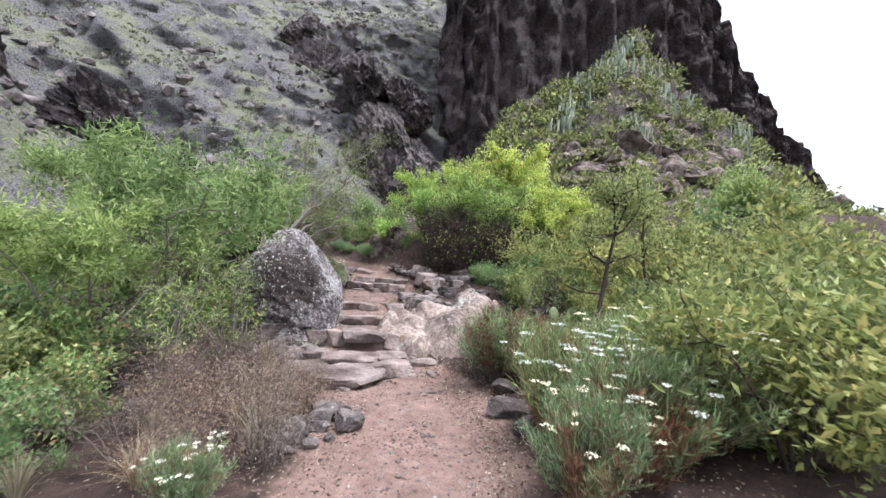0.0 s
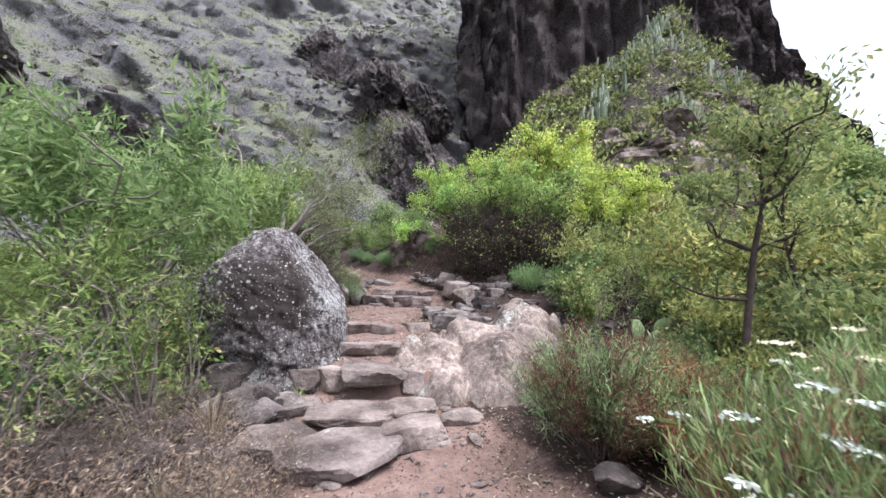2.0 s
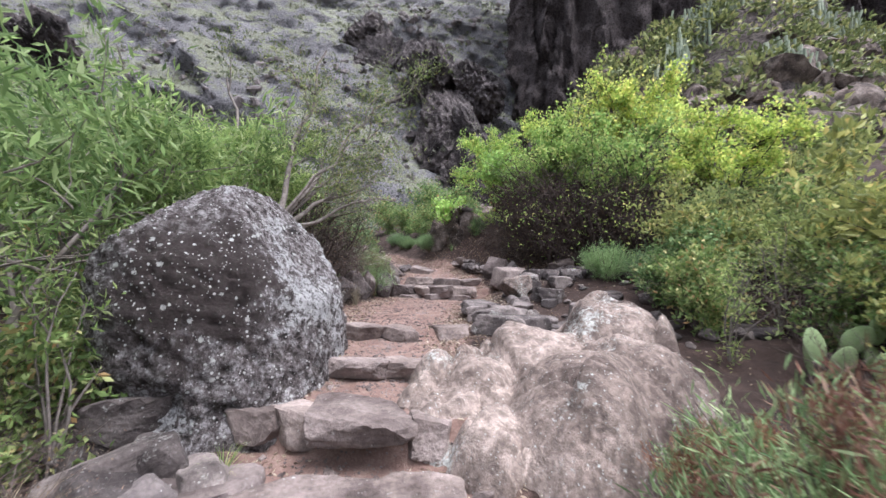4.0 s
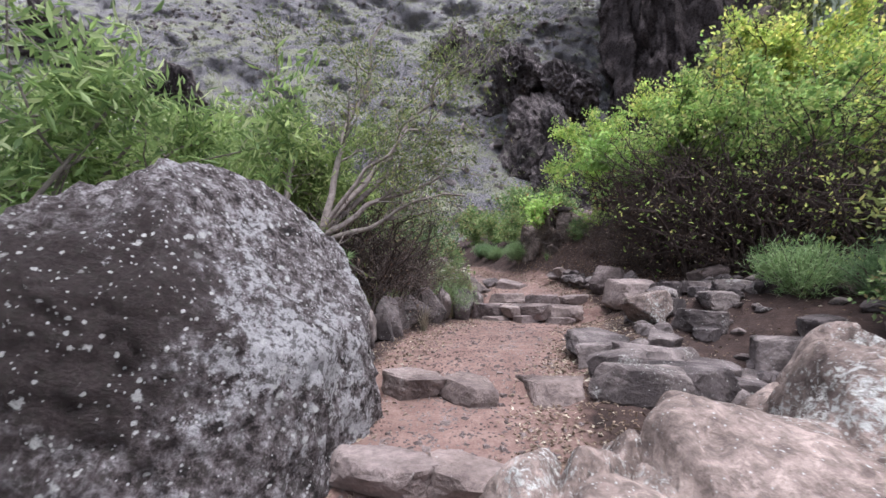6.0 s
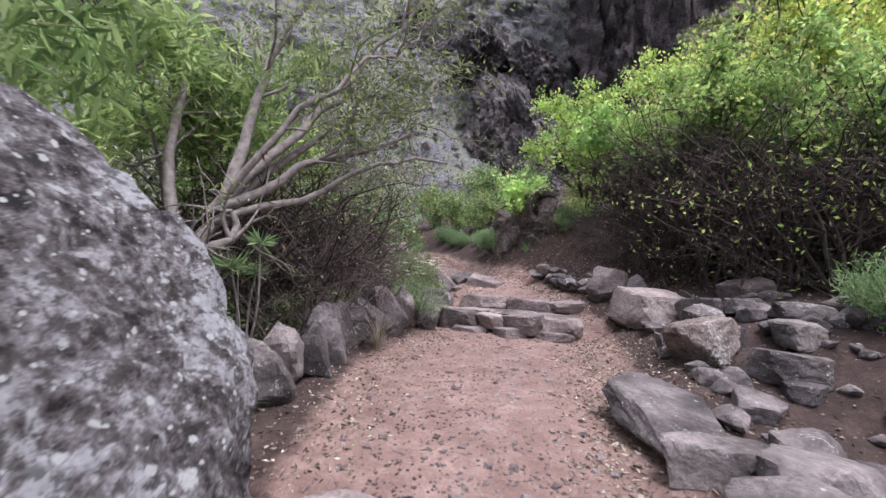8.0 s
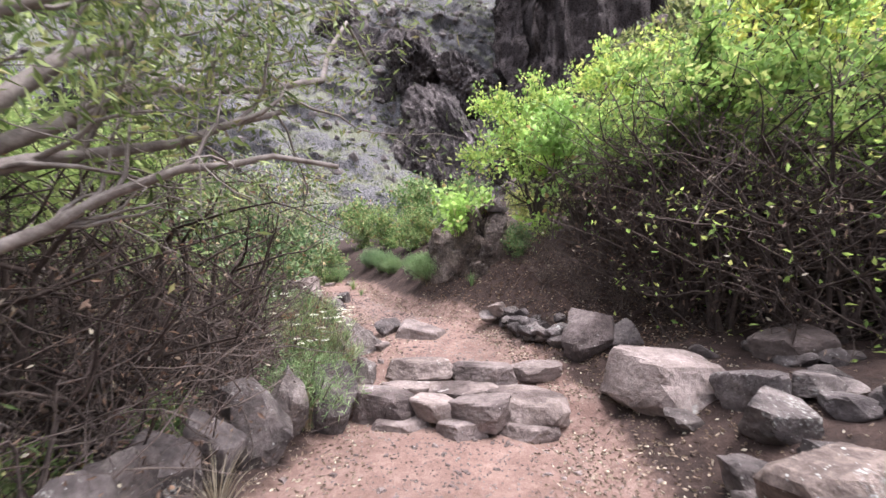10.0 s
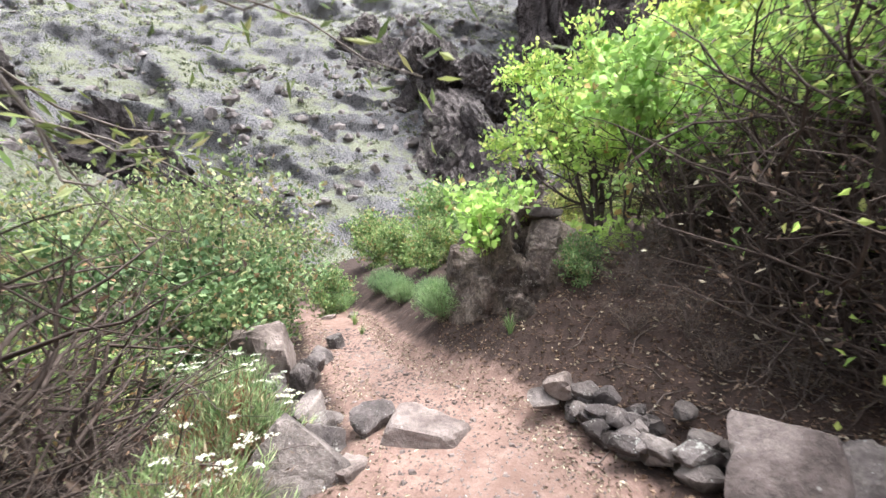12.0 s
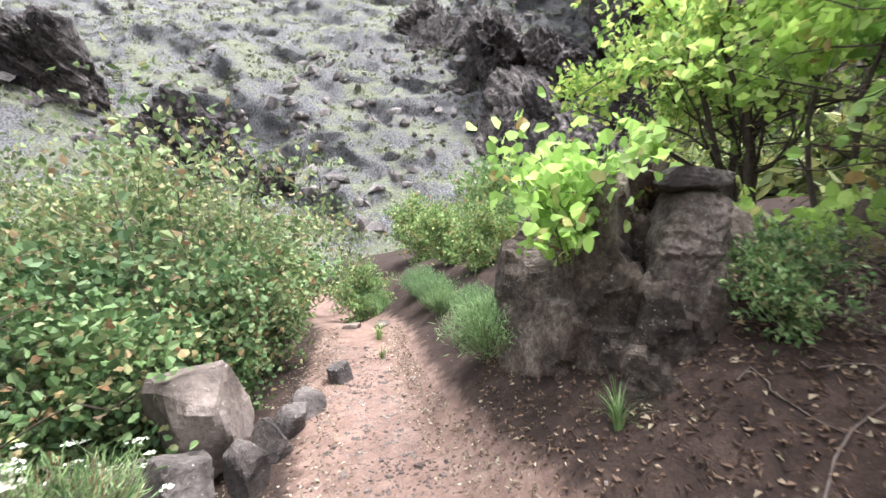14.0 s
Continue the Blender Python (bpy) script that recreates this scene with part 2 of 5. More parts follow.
def leaf_material(name, stops, clear=0.35, rough=0.55):
    m, n, l, b = blank(name, rough)
    g = n.new("ShaderNodeNewGeometry")
    r = ramp(n, [(p, tuple(v * 0.76 + 0.24 * (0.3 * c[0] + 0.6 * c[1] + 0.1 * c[2]) for v in c)) for p, c in stops])
    l.new(g.outputs["Random Per Island"], r.inputs[0])
    blot = noise_node(n, l, g.outputs["Position"], 1.3, 3)
    t = ramp(n, [(0.3, (0.72, 0.74, 0.7)), (0.7, (1.2, 1.18, 1.1))])
    l.new(blot, t.inputs[0])
    c = mix_colour(n, l, 1.0, r.outputs[0], t.outputs[0], "MULTIPLY")
    own = ramp(n, [(0.0, (0.74, 0.82, 0.85)), (0.35, (0.95, 1.0, 0.95)), (0.7, (1.08, 1.06, 0.95)), (1.0, (1.16, 1.08, 0.92))])
    l.new(n.new("ShaderNodeObjectInfo").outputs["Random"], own.inputs[0])
    c = mix_colour(n, l, 1.0, c, own.outputs[0], "MULTIPLY")
    l.new(c, b.inputs["Base Color"])
    tr, mix = n.new("ShaderNodeBsdfTranslucent"), n.new("ShaderNodeMixShader")
    l.new(c, tr.inputs["Color"])
    mix.inputs[0].default_value = clear
    l.new(b.outputs[0], mix.inputs[1])
    l.new(tr.outputs[0], mix.inputs[2])
    l.new(mix.outputs[0], n["Material Output"].inputs["Surface"])
    return m


L_YELLOW = leaf_material("yellow_green_leaves", [(0, (0.16, 0.29, 0.03)), (0.4, (0.31, 0.49, 0.05)), (0.8, (0.52, 0.63, 0.09)), (1, (0.66, 0.60, 0.13))], 0.65)
L_WILLOW = leaf_material("narrow_green_leaves", [(0, (0.11, 0.19, 0.04)), (0.5, (0.26, 0.38, 0.08)), (0.85, (0.42, 0.52, 0.14)), (1, (0.52, 0.55, 0.25))], 0.6)
L_SPARSE = leaf_material("sparse_dull_leaves", [(0, (0.06, 0.10, 0.025)), (0.5, (0.13, 0.19, 0.045)), (0.85, (0.24, 0.32, 0.08)), (1, (0.3, 0.26, 0.1))], 0.35)
L_OLIVE = leaf_material("olive_leaves", [(0, (0.10, 0.14, 0.035)), (0.5, (0.24, 0.30, 0.07)), (0.85, (0.40, 0.43, 0.11)), (1, (0.48, 0.38, 0.10))], 0.42)
L_BROOM = leaf_material("broom_needles", [(0, (0.09, 0.17, 0.06)), (0.45, (0.19, 0.31, 0.11)), (0.8, (0.31, 0.44, 0.18)), (1, (0.44, 0.52, 0.26))], 0.3)
L_RUST = leaf_material("rust_needles", [(0, (0.16, 0.05, 0.03)), (0.6, (0.32, 0.12, 0.07)), (1, (0.44, 0.24, 0.13))], 0.3)
L_BROAD = leaf_material("broad_leaves", [(0, (0.08, 0.16, 0.04)), (0.5, (0.19, 0.32, 0.07)), (0.8, (0.34, 0.44, 0.16)), (0.93, (0.45, 0.42, 0.16)), (1, (0.36, 0.18, 0.07))], 0.4)
L_BRAMBLE = leaf_material("bramble_leaves", [(0, (0.045, 0.10, 0.03)), (0.5, (0.11, 0.20, 0.055)), (0.8, (0.24, 0.33, 0.14)), (0.9, (0.34, 0.30, 0.12)), (1, (0.32, 0.14, 0.07))], 0.28)
L_IVY = leaf_material("bright_round_leaves", [(0, (0.24, 0.43, 0.04)), (0.6, (0.41, 0.63, 0.07)), (0.9, (0.53, 0.70, 0.2)), (1, (0.42, 0.22, 0.06))], 0.65)
L_STRAW = leaf_material("dry_grass", [(0, (0.16, 0.11, 0.075)), (0.5, (0.30, 0.22, 0.15)), (1, (0.48, 0.40, 0.29))], 0.25)
L_BROWN = leaf_material("dead_leaves", [(0, (0.045, 0.025, 0.02)), (0.5, (0.12, 0.064, 0.048)), (0.88, (0.25, 0.15, 0.11)), (1, (0.46, 0.38, 0.3))], 0.15, 0.8)
L_LITTER = leaf_material("pale_leaf_litter", [(0, (0.08, 0.048, 0.036)), (0.5, (0.22, 0.14, 0.105)), (0.85, (0.38, 0.28, 0.22)), (1, (0.58, 0.5, 0.42))], 0.15, 0.8)
L_DRY = leaf_material("dry_weeds", [(0, (0.13, 0.075, 0.06)), (0.5, (0.25, 0.16, 0.13)), (1, (0.38, 0.28, 0.22))], 0.2)
L_HEDGE = leaf_material("hedge_leaves", [(0, (0.08, 0.12, 0.04)), (0.45, (0.18, 0.25, 0.07)), (0.72, (0.29, 0.35, 0.12)), (0.88, (0.40, 0.34, 0.14)), (1, (0.36, 0.19, 0.09))], 0.32)
L_FLUFF = leaf_material("feathery_green", [(0, (0.12, 0.22, 0.07)), (0.5, (0.22, 0.36, 0.12)), (1, (0.38, 0.50, 0.22))], 0.35)
L_PETAL = leaf_material("white_petals", [(0, (0.68, 0.67, 0.58)), (1, (0.82, 0.82, 0.78))], 0.3)
L_SUCC = leaf_material("succulent_stems", [(0, (0.15, 0.18, 0.12)), (0.6, (0.28, 0.32, 0.23)), (1, (0.42, 0.44, 0.35))], 0.05)
L_DULL = leaf_material("dull_grey_scrub", [(0, (0.07, 0.085, 0.05)), (0.5, (0.13, 0.15, 0.09)), (0.9, (0.2, 0.22, 0.13)), (1, (0.26, 0.25, 0.16))], 0.15)
L_SCRUB = leaf_material("distant_scrub", [(0, (0.06, 0.085, 0.03)), (0.5, (0.16, 0.20, 0.06)), (0.85, (0.33, 0.36, 0.10)), (1, (0.42, 0.38, 0.13))], 0.25)


def bark_material(name, a, b_, scale=14):
    m, n, l, b = blank(name, 0.9)
    vec, rnd = own_place(n, l)
    f = noise_node(n, l, vec, scale, 6, 0.7)
    r = ramp(n, [(0.3, a), (0.7, b_)])
    l.new(f, r.inputs[0])
    l.new(r.outputs[0], b.inputs["Base Color"])
    bump(n, l, b, f, 0.7, 0.012)
    return m


B_GREY = bark_material("grey_bark", (0.09, 0.072, 0.063), (0.27, 0.235, 0.21))
B_DARK = bark_material("dark_bark", (0.022, 0.016, 0.013), (0.088, 0.064, 0.054))
B_TWIG = bark_material("dead_twigs", (0.045, 0.034, 0.03), (0.19, 0.15, 0.13))
M_PAD = bark_material("cactus_pad", (0.16, 0.24, 0.10), (0.34, 0.42, 0.22), 5)


# ---- shared geometry ----
rng = np.random.default_rng(7)


def lattice(ix, iy, iz, seed):
    h = (ix * 374761393 + iy * 668265263 + iz * 2147483647 + seed * 974711) & 0x7FFFFFFF
    h = ((h ^ (h >> 13)) * 1274126177) & 0x7FFFFFFF
    return ((h ^ (h >> 16)) & 0xFFFF) / 65535.0


def value_noise(p, seed=0):
    """Smooth noise from 0 to 1 at rows of x, y, z."""
    i = np.floor(p).astype(np.int64)
    f = p - i
    f = f * f * (3 - 2 * f)
    out = 0
    for dx in (0, 1):
        for dy in (0, 1):
            for dz in (0, 1):
                w = (f[:, 0] if dx else 1 - f[:, 0]) * (f[:, 1] if dy else 1 - f[:, 1]) * (f[:, 2] if dz else 1 - f[:, 2])
                out = out + w * lattice(i[:, 0] + dx, i[:, 1] + dy, i[:, 2] + dz, seed)
    return out


def fbm(p, octaves=4, seed=0, gain=0.5):
    p = np.asarray(p, float)
    total, amp, norm = 0, 1.0, 0
    for k in range(octaves):
        total = total + amp * (value_noise(p * 2.03**k + 17.3 * k, seed + k) - 0.5)
        norm += amp
        amp *= gain
    return 2 * total / norm


def flat3(x, y, z=0.0):
    x, y = np.broadcast_arrays(np.asarray(x, float), np.asarray(y, float))
    return np.stack([x.ravel(), y.ravel(), np.full(x.size, float(z))], 1)


def raw_mesh(name, verts, faces, smooth=False):
    """A mesh from an array of corners and an array of triangles or quads."""
    me = bpy.data.meshes.new(name)
    verts, faces = np.ascontiguousarray(verts, np.float32), np.ascontiguousarray(faces, np.int32)
    k = faces.shape[1]
    me.vertices.add(len(verts))
    me.vertices.foreach_set("co", verts.ravel())
    me.loops.add(faces.size)
    me.loops.foreach_set("vertex_index", faces.ravel())
    me.polygons.add(len(faces))
    me.polygons.foreach_set("loop_start", np.arange(0, faces.size, k, dtype=np.int32))
    me.polygons.foreach_set("use_smooth", np.full(len(faces), smooth))
    me.update(calc_edges=True)
    return me


def sheet(nu, nv):
    """Quads of a grid whose corners run v fastest."""
    i = (np.arange(nu - 1)[:, None] * nv + np.arange(nv - 1)[None]).ravel()
    return np.stack([i, i + nv, i + nv + 1, i + 1], 1)


def part(name, me, material, parent, label=""):
    ob = new(name, me)
    if material and not me.materials:
        me.materials.append(material)
    ob.parent = parent
    return tagged(ob, label)


def thing(name, m, label, category, group="", kind=""):
    ob = new(name)
    ob.matrix_world = m
    ob.empty_display_size = 0.1
    return tagged(ob, label, category, group, kind)


# ---- ground ----
PATH_Y = [-8, 0, 2.5, 4.4, 6.3, 7.5, 8.6, 9.7, 12, 14.2, 15.8, 17, 18.4, 21, 24, 40]
PATH_X = [0.1, -0.05, -0.1, -0.15, -0.6, -1.3, -1.5, -1.75, -2.1, -2.1, -2.6, -3.5, -4.6, -6.3, -9.0, -24.0]
PATH_W = [0.6, 0.65, 0.7, 0.75, 0.8, 0.65, 0.55, 0.6, 1.0, 0.9, 0.62, 0.52, 0.5, 0.5, 0.5, 0.5]
RISE_Y = [-8, 0, 2.5, 4.4, 6.3, 6.9, 7.6, 7.75, 8.55, 8.65, 9.75, 9.9, 11, 14.05, 14.2, 14.7, 14.85, 15.8, 18.4, 21, 24, 40]
RISE_Z = [0.7, 0.22, 0.06, 0.0, 0.0, 0.12, 0.17, 0.44, 0.48, 0.60, 0.63, 0.73, 0.75, 0.76, 0.98, 1.0, 1.16, 1.3, 1.45, 1.75, 1.5, 0.5]


def ground_parts(x, y):
    """Height of the ground, and how trodden it is, at arrays x and y."""
    x, y = np.asarray(x, float), np.asarray(y, float)
    d = x - np.interp(y, PATH_Y, PATH_X)
    w = np.interp(y, PATH_Y, PATH_W)
    z = np.interp(y, RISE_Y, RISE_Z)
    slow = np.interp(y, [-8, 0, 4.4, 7.2, 9.7, 13.5, 15, 18.4, 21, 40], [0.7, 0.22, 0.02, 0.2, 0.72, 0.85, 1.1, 1.45, 1.6, 2.0])
    off = np.maximum(np.abs(d) - w, 0)
    low = np.interp(y, [-8, 0, 4.4, 9.5, 11.3, 12.6, 15], [0.4, 0.1, 0.0, 0.12, 0.45, 0.85, 1.1])
    slow = np.where((d > 0) & (y < 15), slow + (low - slow) * np.clip((off - 0.6) / 1.0, 0, 1), slow)
    keep = np.exp(-((off / 0.5) ** 2))
    steep = 0.10 + 0.13 * np.clip((y - 9) / 4, 0, 1) + 0.36 * np.clip((y - 15.6) / 1.6, 0, 1)
    right = np.minimum(off, 2.0) * steep + np.clip(off - 2, 0, 14) * 0.2 * np.clip((y - 6) / 8, 0.1, 1)
    left = np.where(off < 7, -0.10 * off, -0.7 + (off - 7) * 0.22)
    near_left = np.clip((y - 15) / 3, 0, 1) * -0.04 * np.minimum(off, 3)
    side = np.where(d > 0, right, left + near_left)
    rough = 0.15 * fbm(flat3(x * 1.1, y * 1.1), 5, 3, 0.6).reshape(x.shape) * np.minimum(1, 0.25 + off)
    fine = 0.018 * fbm(flat3(x * 5, y * 5), 3, 9).reshape(x.shape)
    bulk = 1.5 * fbm(flat3(x * 0.08, y * 0.08), 3, 21).reshape(x.shape) * np.clip((off - 4) / 8, 0, 1)
    side = side + 0.32 * np.exp(-(((x + 1.9) / 0.95) ** 2) - ((y - 17.3) / 0.9) ** 2)
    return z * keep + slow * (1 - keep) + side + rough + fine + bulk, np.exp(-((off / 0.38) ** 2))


def gz(x, y):
    return float(ground_parts(np.array([x]), np.array([y]))[0][0])


def spread(lo, hi, fine_lo, fine_hi, fine_step, growth=1.13):
    """Grid lines, close together between fine_lo and fine_hi, ever wider outside."""
    mid = list(np.arange(fine_lo, fine_hi, fine_step))
    s, v = fine_step, fine_lo
    while v > lo:
        s *= growth
        v -= s
        mid.insert(0, v)
    s, v = fine_step, mid[-1]
    while v < hi:
        s *= growth
        v += s
        mid.append(v)
    return np.array(mid)


gx, gy = spread(-420, 420, -5.2, 3.2, 0.06), spread(-420, 420, 1.5, 20.0, 0.06)
GX, GY = np.meshgrid(gx, gy, indexing="ij")
GZ, TROD = ground_parts(GX, GY)
far_off = np.maximum(0, np.hypot(GX + 2, GY - 10) - 30)
GZ = np.where(far_off > 0, GZ * np.exp(-far_off / 15) + (1 - np.exp(-far_off / 15)) * 3.0, GZ)
ground_me = raw_mesh("ground", np.stack([GX, GY, GZ], -1).reshape(-1, 3), sheet(len(gx), len(gy)), True)
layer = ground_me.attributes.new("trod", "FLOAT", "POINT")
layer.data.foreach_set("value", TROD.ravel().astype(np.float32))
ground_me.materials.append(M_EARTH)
tagged(new("ground", ground_me), "reddish trodden earth path with dark soil beside it", "ground", kind="structure")


# ---- far slopes ----
def mountain():
    """The opposite side of the ravine, rising out of sight."""
    u, v = np.linspace(-210, 100, 430), np.linspace(0, 1, 220) ** 1.2 * 210
    U, V = np.meshgrid(u, v, indexing="ij")
    ca, sa = math.cos(math.atan(0.35)), math.sin(math.atan(0.35))
    p = flat3(U, V)
    broad = fbm(p * 0.03, 4, 31).reshape(U.shape)
    ridge = (1 - 2.2 * np.abs(fbm(np.stack([p[:, 0] * 0.07 + 0.05 * p[:, 1], p[:, 1] * 0.045, p[:, 2]], 1), 5, 35, 0.6))).reshape(U.shape)
    crease = -np.abs(fbm(np.stack([p[:, 0] * 0.13, p[:, 1] * 0.2, p[:, 2]], 1), 4, 37, 0.6)).reshape(U.shape)
    chips = -np.abs(fbm(np.stack([p[:, 0] * 0.45, p[:, 1] * 0.6, p[:, 2]], 1), 4, 39, 0.65)).reshape(U.shape)
    z = -2 + V * 0.70 + 1.2 * crease + 1.1 * chips
    s = 44 + V * 0.74 + 12 * broad - 4.0 * ridge + 2.2 * crease - 1.8 * chips
    x, y = U * ca - s * sa * 0.33, U * sa + s * ca
    me = raw_mesh("mountain", np.stack([x, y, z], -1).reshape(-1, 3), sheet(len(u), len(v)), True)
    me.materials.append(M_MOUNTAIN)
    tagged(new("mountain", me), "grey rocky mountainside with thin dry grass", "mountain", kind="structure")
    return np.stack([x, y, z], -1)


def crags_on(P, count, seed, lo, hi, name, label, mat, level=2):
    """Broken rocks that stick out of a far slope, as one mesh."""
    r = np.random.default_rng(seed)
    V0, F0 = BALLS[level]
    V, F = [], []
    nu, nv = P.shape[:2]
    k = 0
    while k < count:
        i, j = r.integers(0, nu), int(nv * r.uniform(0.02, 0.9))
        q = P[i, j]
        if not (-110 < q[0] < 60) or fbm(q[None] * 0.05, 3, seed)[0] < r.uniform(-0.15, 0.3):
            continue
        size = r.uniform(lo, hi) * np.array([r.uniform(0.8, 1.7), r.uniform(0.7, 1.2), r.uniform(0.6, 1.2)])
        W = V0 * (1 + 0.3 * fbm(V0 * 1.7 + k * 5.3, 3, 3, 0.6)[:, None])
        for n in unit(r.normal(size=(7, 3))):
            W = W - np.maximum(W @ n - r.uniform(0.35, 0.75), 0)[:, None] * n * 0.95
        W = W * size
        V.append(W + q)
        F.append(F0 + k * len(V0))
        k += 1
    me = raw_mesh(name, np.concatenate(V), np.concatenate(F))
    me.materials.append(mat)
    return tagged(new(name, me), label, "rocks", kind="stuff")


def spur():
    """The rocky shoulder on the low side of the path."""
    t, v = np.linspace(0, 1, 240), np.linspace(0, 1, 90)
    k = [0, 0.25, 0.6, 1.0]
    crest = np.stack([np.interp(t, k, c) for c in ([-25, -37, -56, -80], [55, 43, 26, 0], [7, 15.5, 28, 42])], 1)
    foot = np.stack([np.interp(t, k, c) for c in ([-14, -19, -26, -34], [42, 31, 16, -8], [-1.5, -1.5, -1.5, -1.5])], 1)
    P = foot[:, None] * (1 - v[None, :, None]) + crest[:, None] * v[None, :, None]
    q = P.reshape(-1, 3)
    n1, n2 = fbm(q * 0.11, 5, 301, 0.6).reshape(P.shape[:2]), fbm(q * 0.5, 4, 305, 0.6).reshape(P.shape[:2])
    P[..., 2] += (3.0 * n1 + 0.9 * n2) * np.sqrt(v)[None]
    P[..., 1] -= 2.5 * n1
    back = P[:, -1:] + np.array([-8.0, 5.0, -10.0])
    P = np.concatenate([P, back], 1)
    me = raw_mesh("spur", P.reshape(-1, 3), sheet(len(t), len(v) + 1)[:, ::-1], True)
    me.materials.append(M_MOUNTAIN)
    tagged(new("spur", me), "rocky grassed spur on the low side of the ravine", "hillside", kind="structure")
    return P


def cliff():
    """The dark crag that closes the view ahead, its sky line falling steeply to one side."""
    plan_t = [0, 0.16, 0.34, 0.62, 0.86, 1.0]
    plan_x, plan_y = [14, -2, 6, 30, 52, 74], [96, 63, 58, 55, 57, 64]
    t = np.linspace(0, 1, 330)
    px_, py_ = np.interp(t, plan_t, plan_x), np.interp(t, plan_t, plan_y)
    top = np.interp(px_, [-2, 23, 34.5, 41.5, 49, 57, 66, 75], [84, 80, 60, 40, 27, 15, 8, 4])
    v = np.linspace(0, 1, 150)
    T, V = np.meshgrid(t, v, indexing="ij")
    jag = fbm(flat3(t * 60, t * 0), 4, 55) * 3.0
    z = -3 + V * (top + jag + 3)[:, None]
    col = np.stack([T.ravel() * 34, z.ravel() * 0.05, V.ravel() * 0 + 2], 1)
    ribs = 1.3 * fbm(col, 5, 61, 0.65).reshape(T.shape)
    crags = 1.5 * fbm(np.stack([T.ravel() * 46, z.ravel() * 0.34, V.ravel() * 0], 1), 5, 67, 0.65).reshape(T.shape)
    x = px_[:, None] - 2.2 * ribs * (T < 0.3) + 0.8 * crags
    y = py_[:, None] + 0.10 * z + 3.2 * ribs + 1.8 * crags + 9 * np.clip(V - 0.93, 0, 1) / 0.07
    me = raw_mesh("cliff", np.stack([x, y, z], -1).reshape(-1, 3), sheet(len(t), len(v)), True)
    me.materials.append(M_CLIFF)
    return tagged(new("cliff", me), "dark basalt cliff with a steep broken sky line", "cliff", kind="structure")


HILL_TAN = [-0.10, 0.02, 0.09, 0.17, 0.27, 0.36, 0.5, 0.62, 0.76, 0.87, 1.1, 1.7, 3.0]
HILL_TOP = [0.02, 0.15, 0.31, 0.43, 0.52, 0.58, 0.56, 0.47, 0.36, 0.22, 0.13, 0.13, 0.15]


def hill_point(a, v):
    """A place on the scrubby spur beside the path: a is its bearing, v runs from its foot to its crest."""
    a, v = np.asarray(a, float), np.asarray(v, float)
    depth = 19 + 19 * v
    x = a * depth
    crest = np.interp(a, HILL_TAN, HILL_TOP) * 38 + 1.8 + 3.4 * fbm(flat3(a * 9, a * 0), 3, 79).reshape(a.shape) + 0.9 * fbm(flat3(a * 40, a * 0), 2, 83).reshape(a.shape)
    foot = ground_parts(x.ravel(), np.full(x.size, 19.0) + 19 * v.ravel())[0].reshape(x.shape) - 1.2
    foot = np.minimum(foot, 5.0)
    q = flat3(x, depth * 1.0 + crest * 0.2)
    lump = fbm(q * 0.22, 5, 71, 0.55).reshape(x.shape)
    small = fbm(q * 0.9, 3, 75).reshape(x.shape)
    z = foot * (1 - v) + crest * v**1.15 + lump * (2.6 * np.sqrt(v + 0.02)) + small * 0.5
    return x, depth + 1.4 * lump, z


def hillside():
    a, v = np.linspace(-0.10, 3.0, 330), np.linspace(0, 1.0, 130)
    A, V = np.meshgrid(a, v, indexing="ij")
    x, y, z = hill_point(A, V)
    back_x, back_y, back_z = x[:, -1:] * 1.12, y[:, -1:] + 5, z[:, -1:] - 9
    P = np.concatenate([np.stack([x, y, z], -1), np.stack([back_x, back_y, back_z], -1)], 1)
    me = raw_mesh("hillside", P.reshape(-1, 3), sheet(len(a), len(v) + 1), True)
    me.materials.append(M_HILL)
    tagged(new("hillside", me), "rocky hillside overgrown with scrub and succulents", "hillside", kind="structure")
    return P[:200, :-1]


MOUNTAIN, SPUR = mountain(), spur()
cliff()
HILL = hillside()


# ---- makers of plants ----
def unit(v):
    return v / np.maximum(np.linalg.norm(v, axis=-1, keepdims=True), 1e-9)


def leaves(name, place, way, length, width, r, fold=0.25, round_leaf=False):
    """Loose leaves as one mesh. place, way: rows of x, y, z; each leaf is a creased blade, or a creased round blade."""
    k = len(place)
    way = unit(way)
    side = unit(np.cross(way, unit(r.normal(size=(k, 3)))))
    nrm = np.cross(side, way)
    L = length * r.uniform(0.6, 1.3, (k, 1))
    W = width * r.uniform(0.7, 1.3, (k, 1))
    if round_leaf:
        co = [place, place + way * L * 0.3 + side * W * 0.5 + nrm * W * fold, place + way * L * 0.8 + side * W * 0.36 + nrm * W * fold * 0.7,
              place + way * L, place + way * L * 0.8 - side * W * 0.36 + nrm * W * fold * 0.7, place + way * L * 0.3 - side * W * 0.5 + nrm * W * fold]
        V = np.stack(co, 1).reshape(-1, 3)
        b = np.arange(k)[:, None] * 6
        F = np.concatenate([b + np.array([[0, 1, 2, 3]]), b + np.array([[0, 3, 4, 5]])])
        return raw_mesh(name, V, F)
    co = [place, place + way * L * 0.45 + side * W * 0.5 + nrm * W * fold, place + way * L + nrm * L * r.uniform(-0.15, 0.15, (k, 1)), place + way * L * 0.45 - side * W * 0.5 + nrm * W * fold]
    V = np.stack(co, 1).reshape(-1, 3)
    b = np.arange(k)[:, None] * 4
    return raw_mesh(name, V, np.concatenate([b + np.array([[0, 1, 2]]), b + np.array([[0, 2, 3]])]))


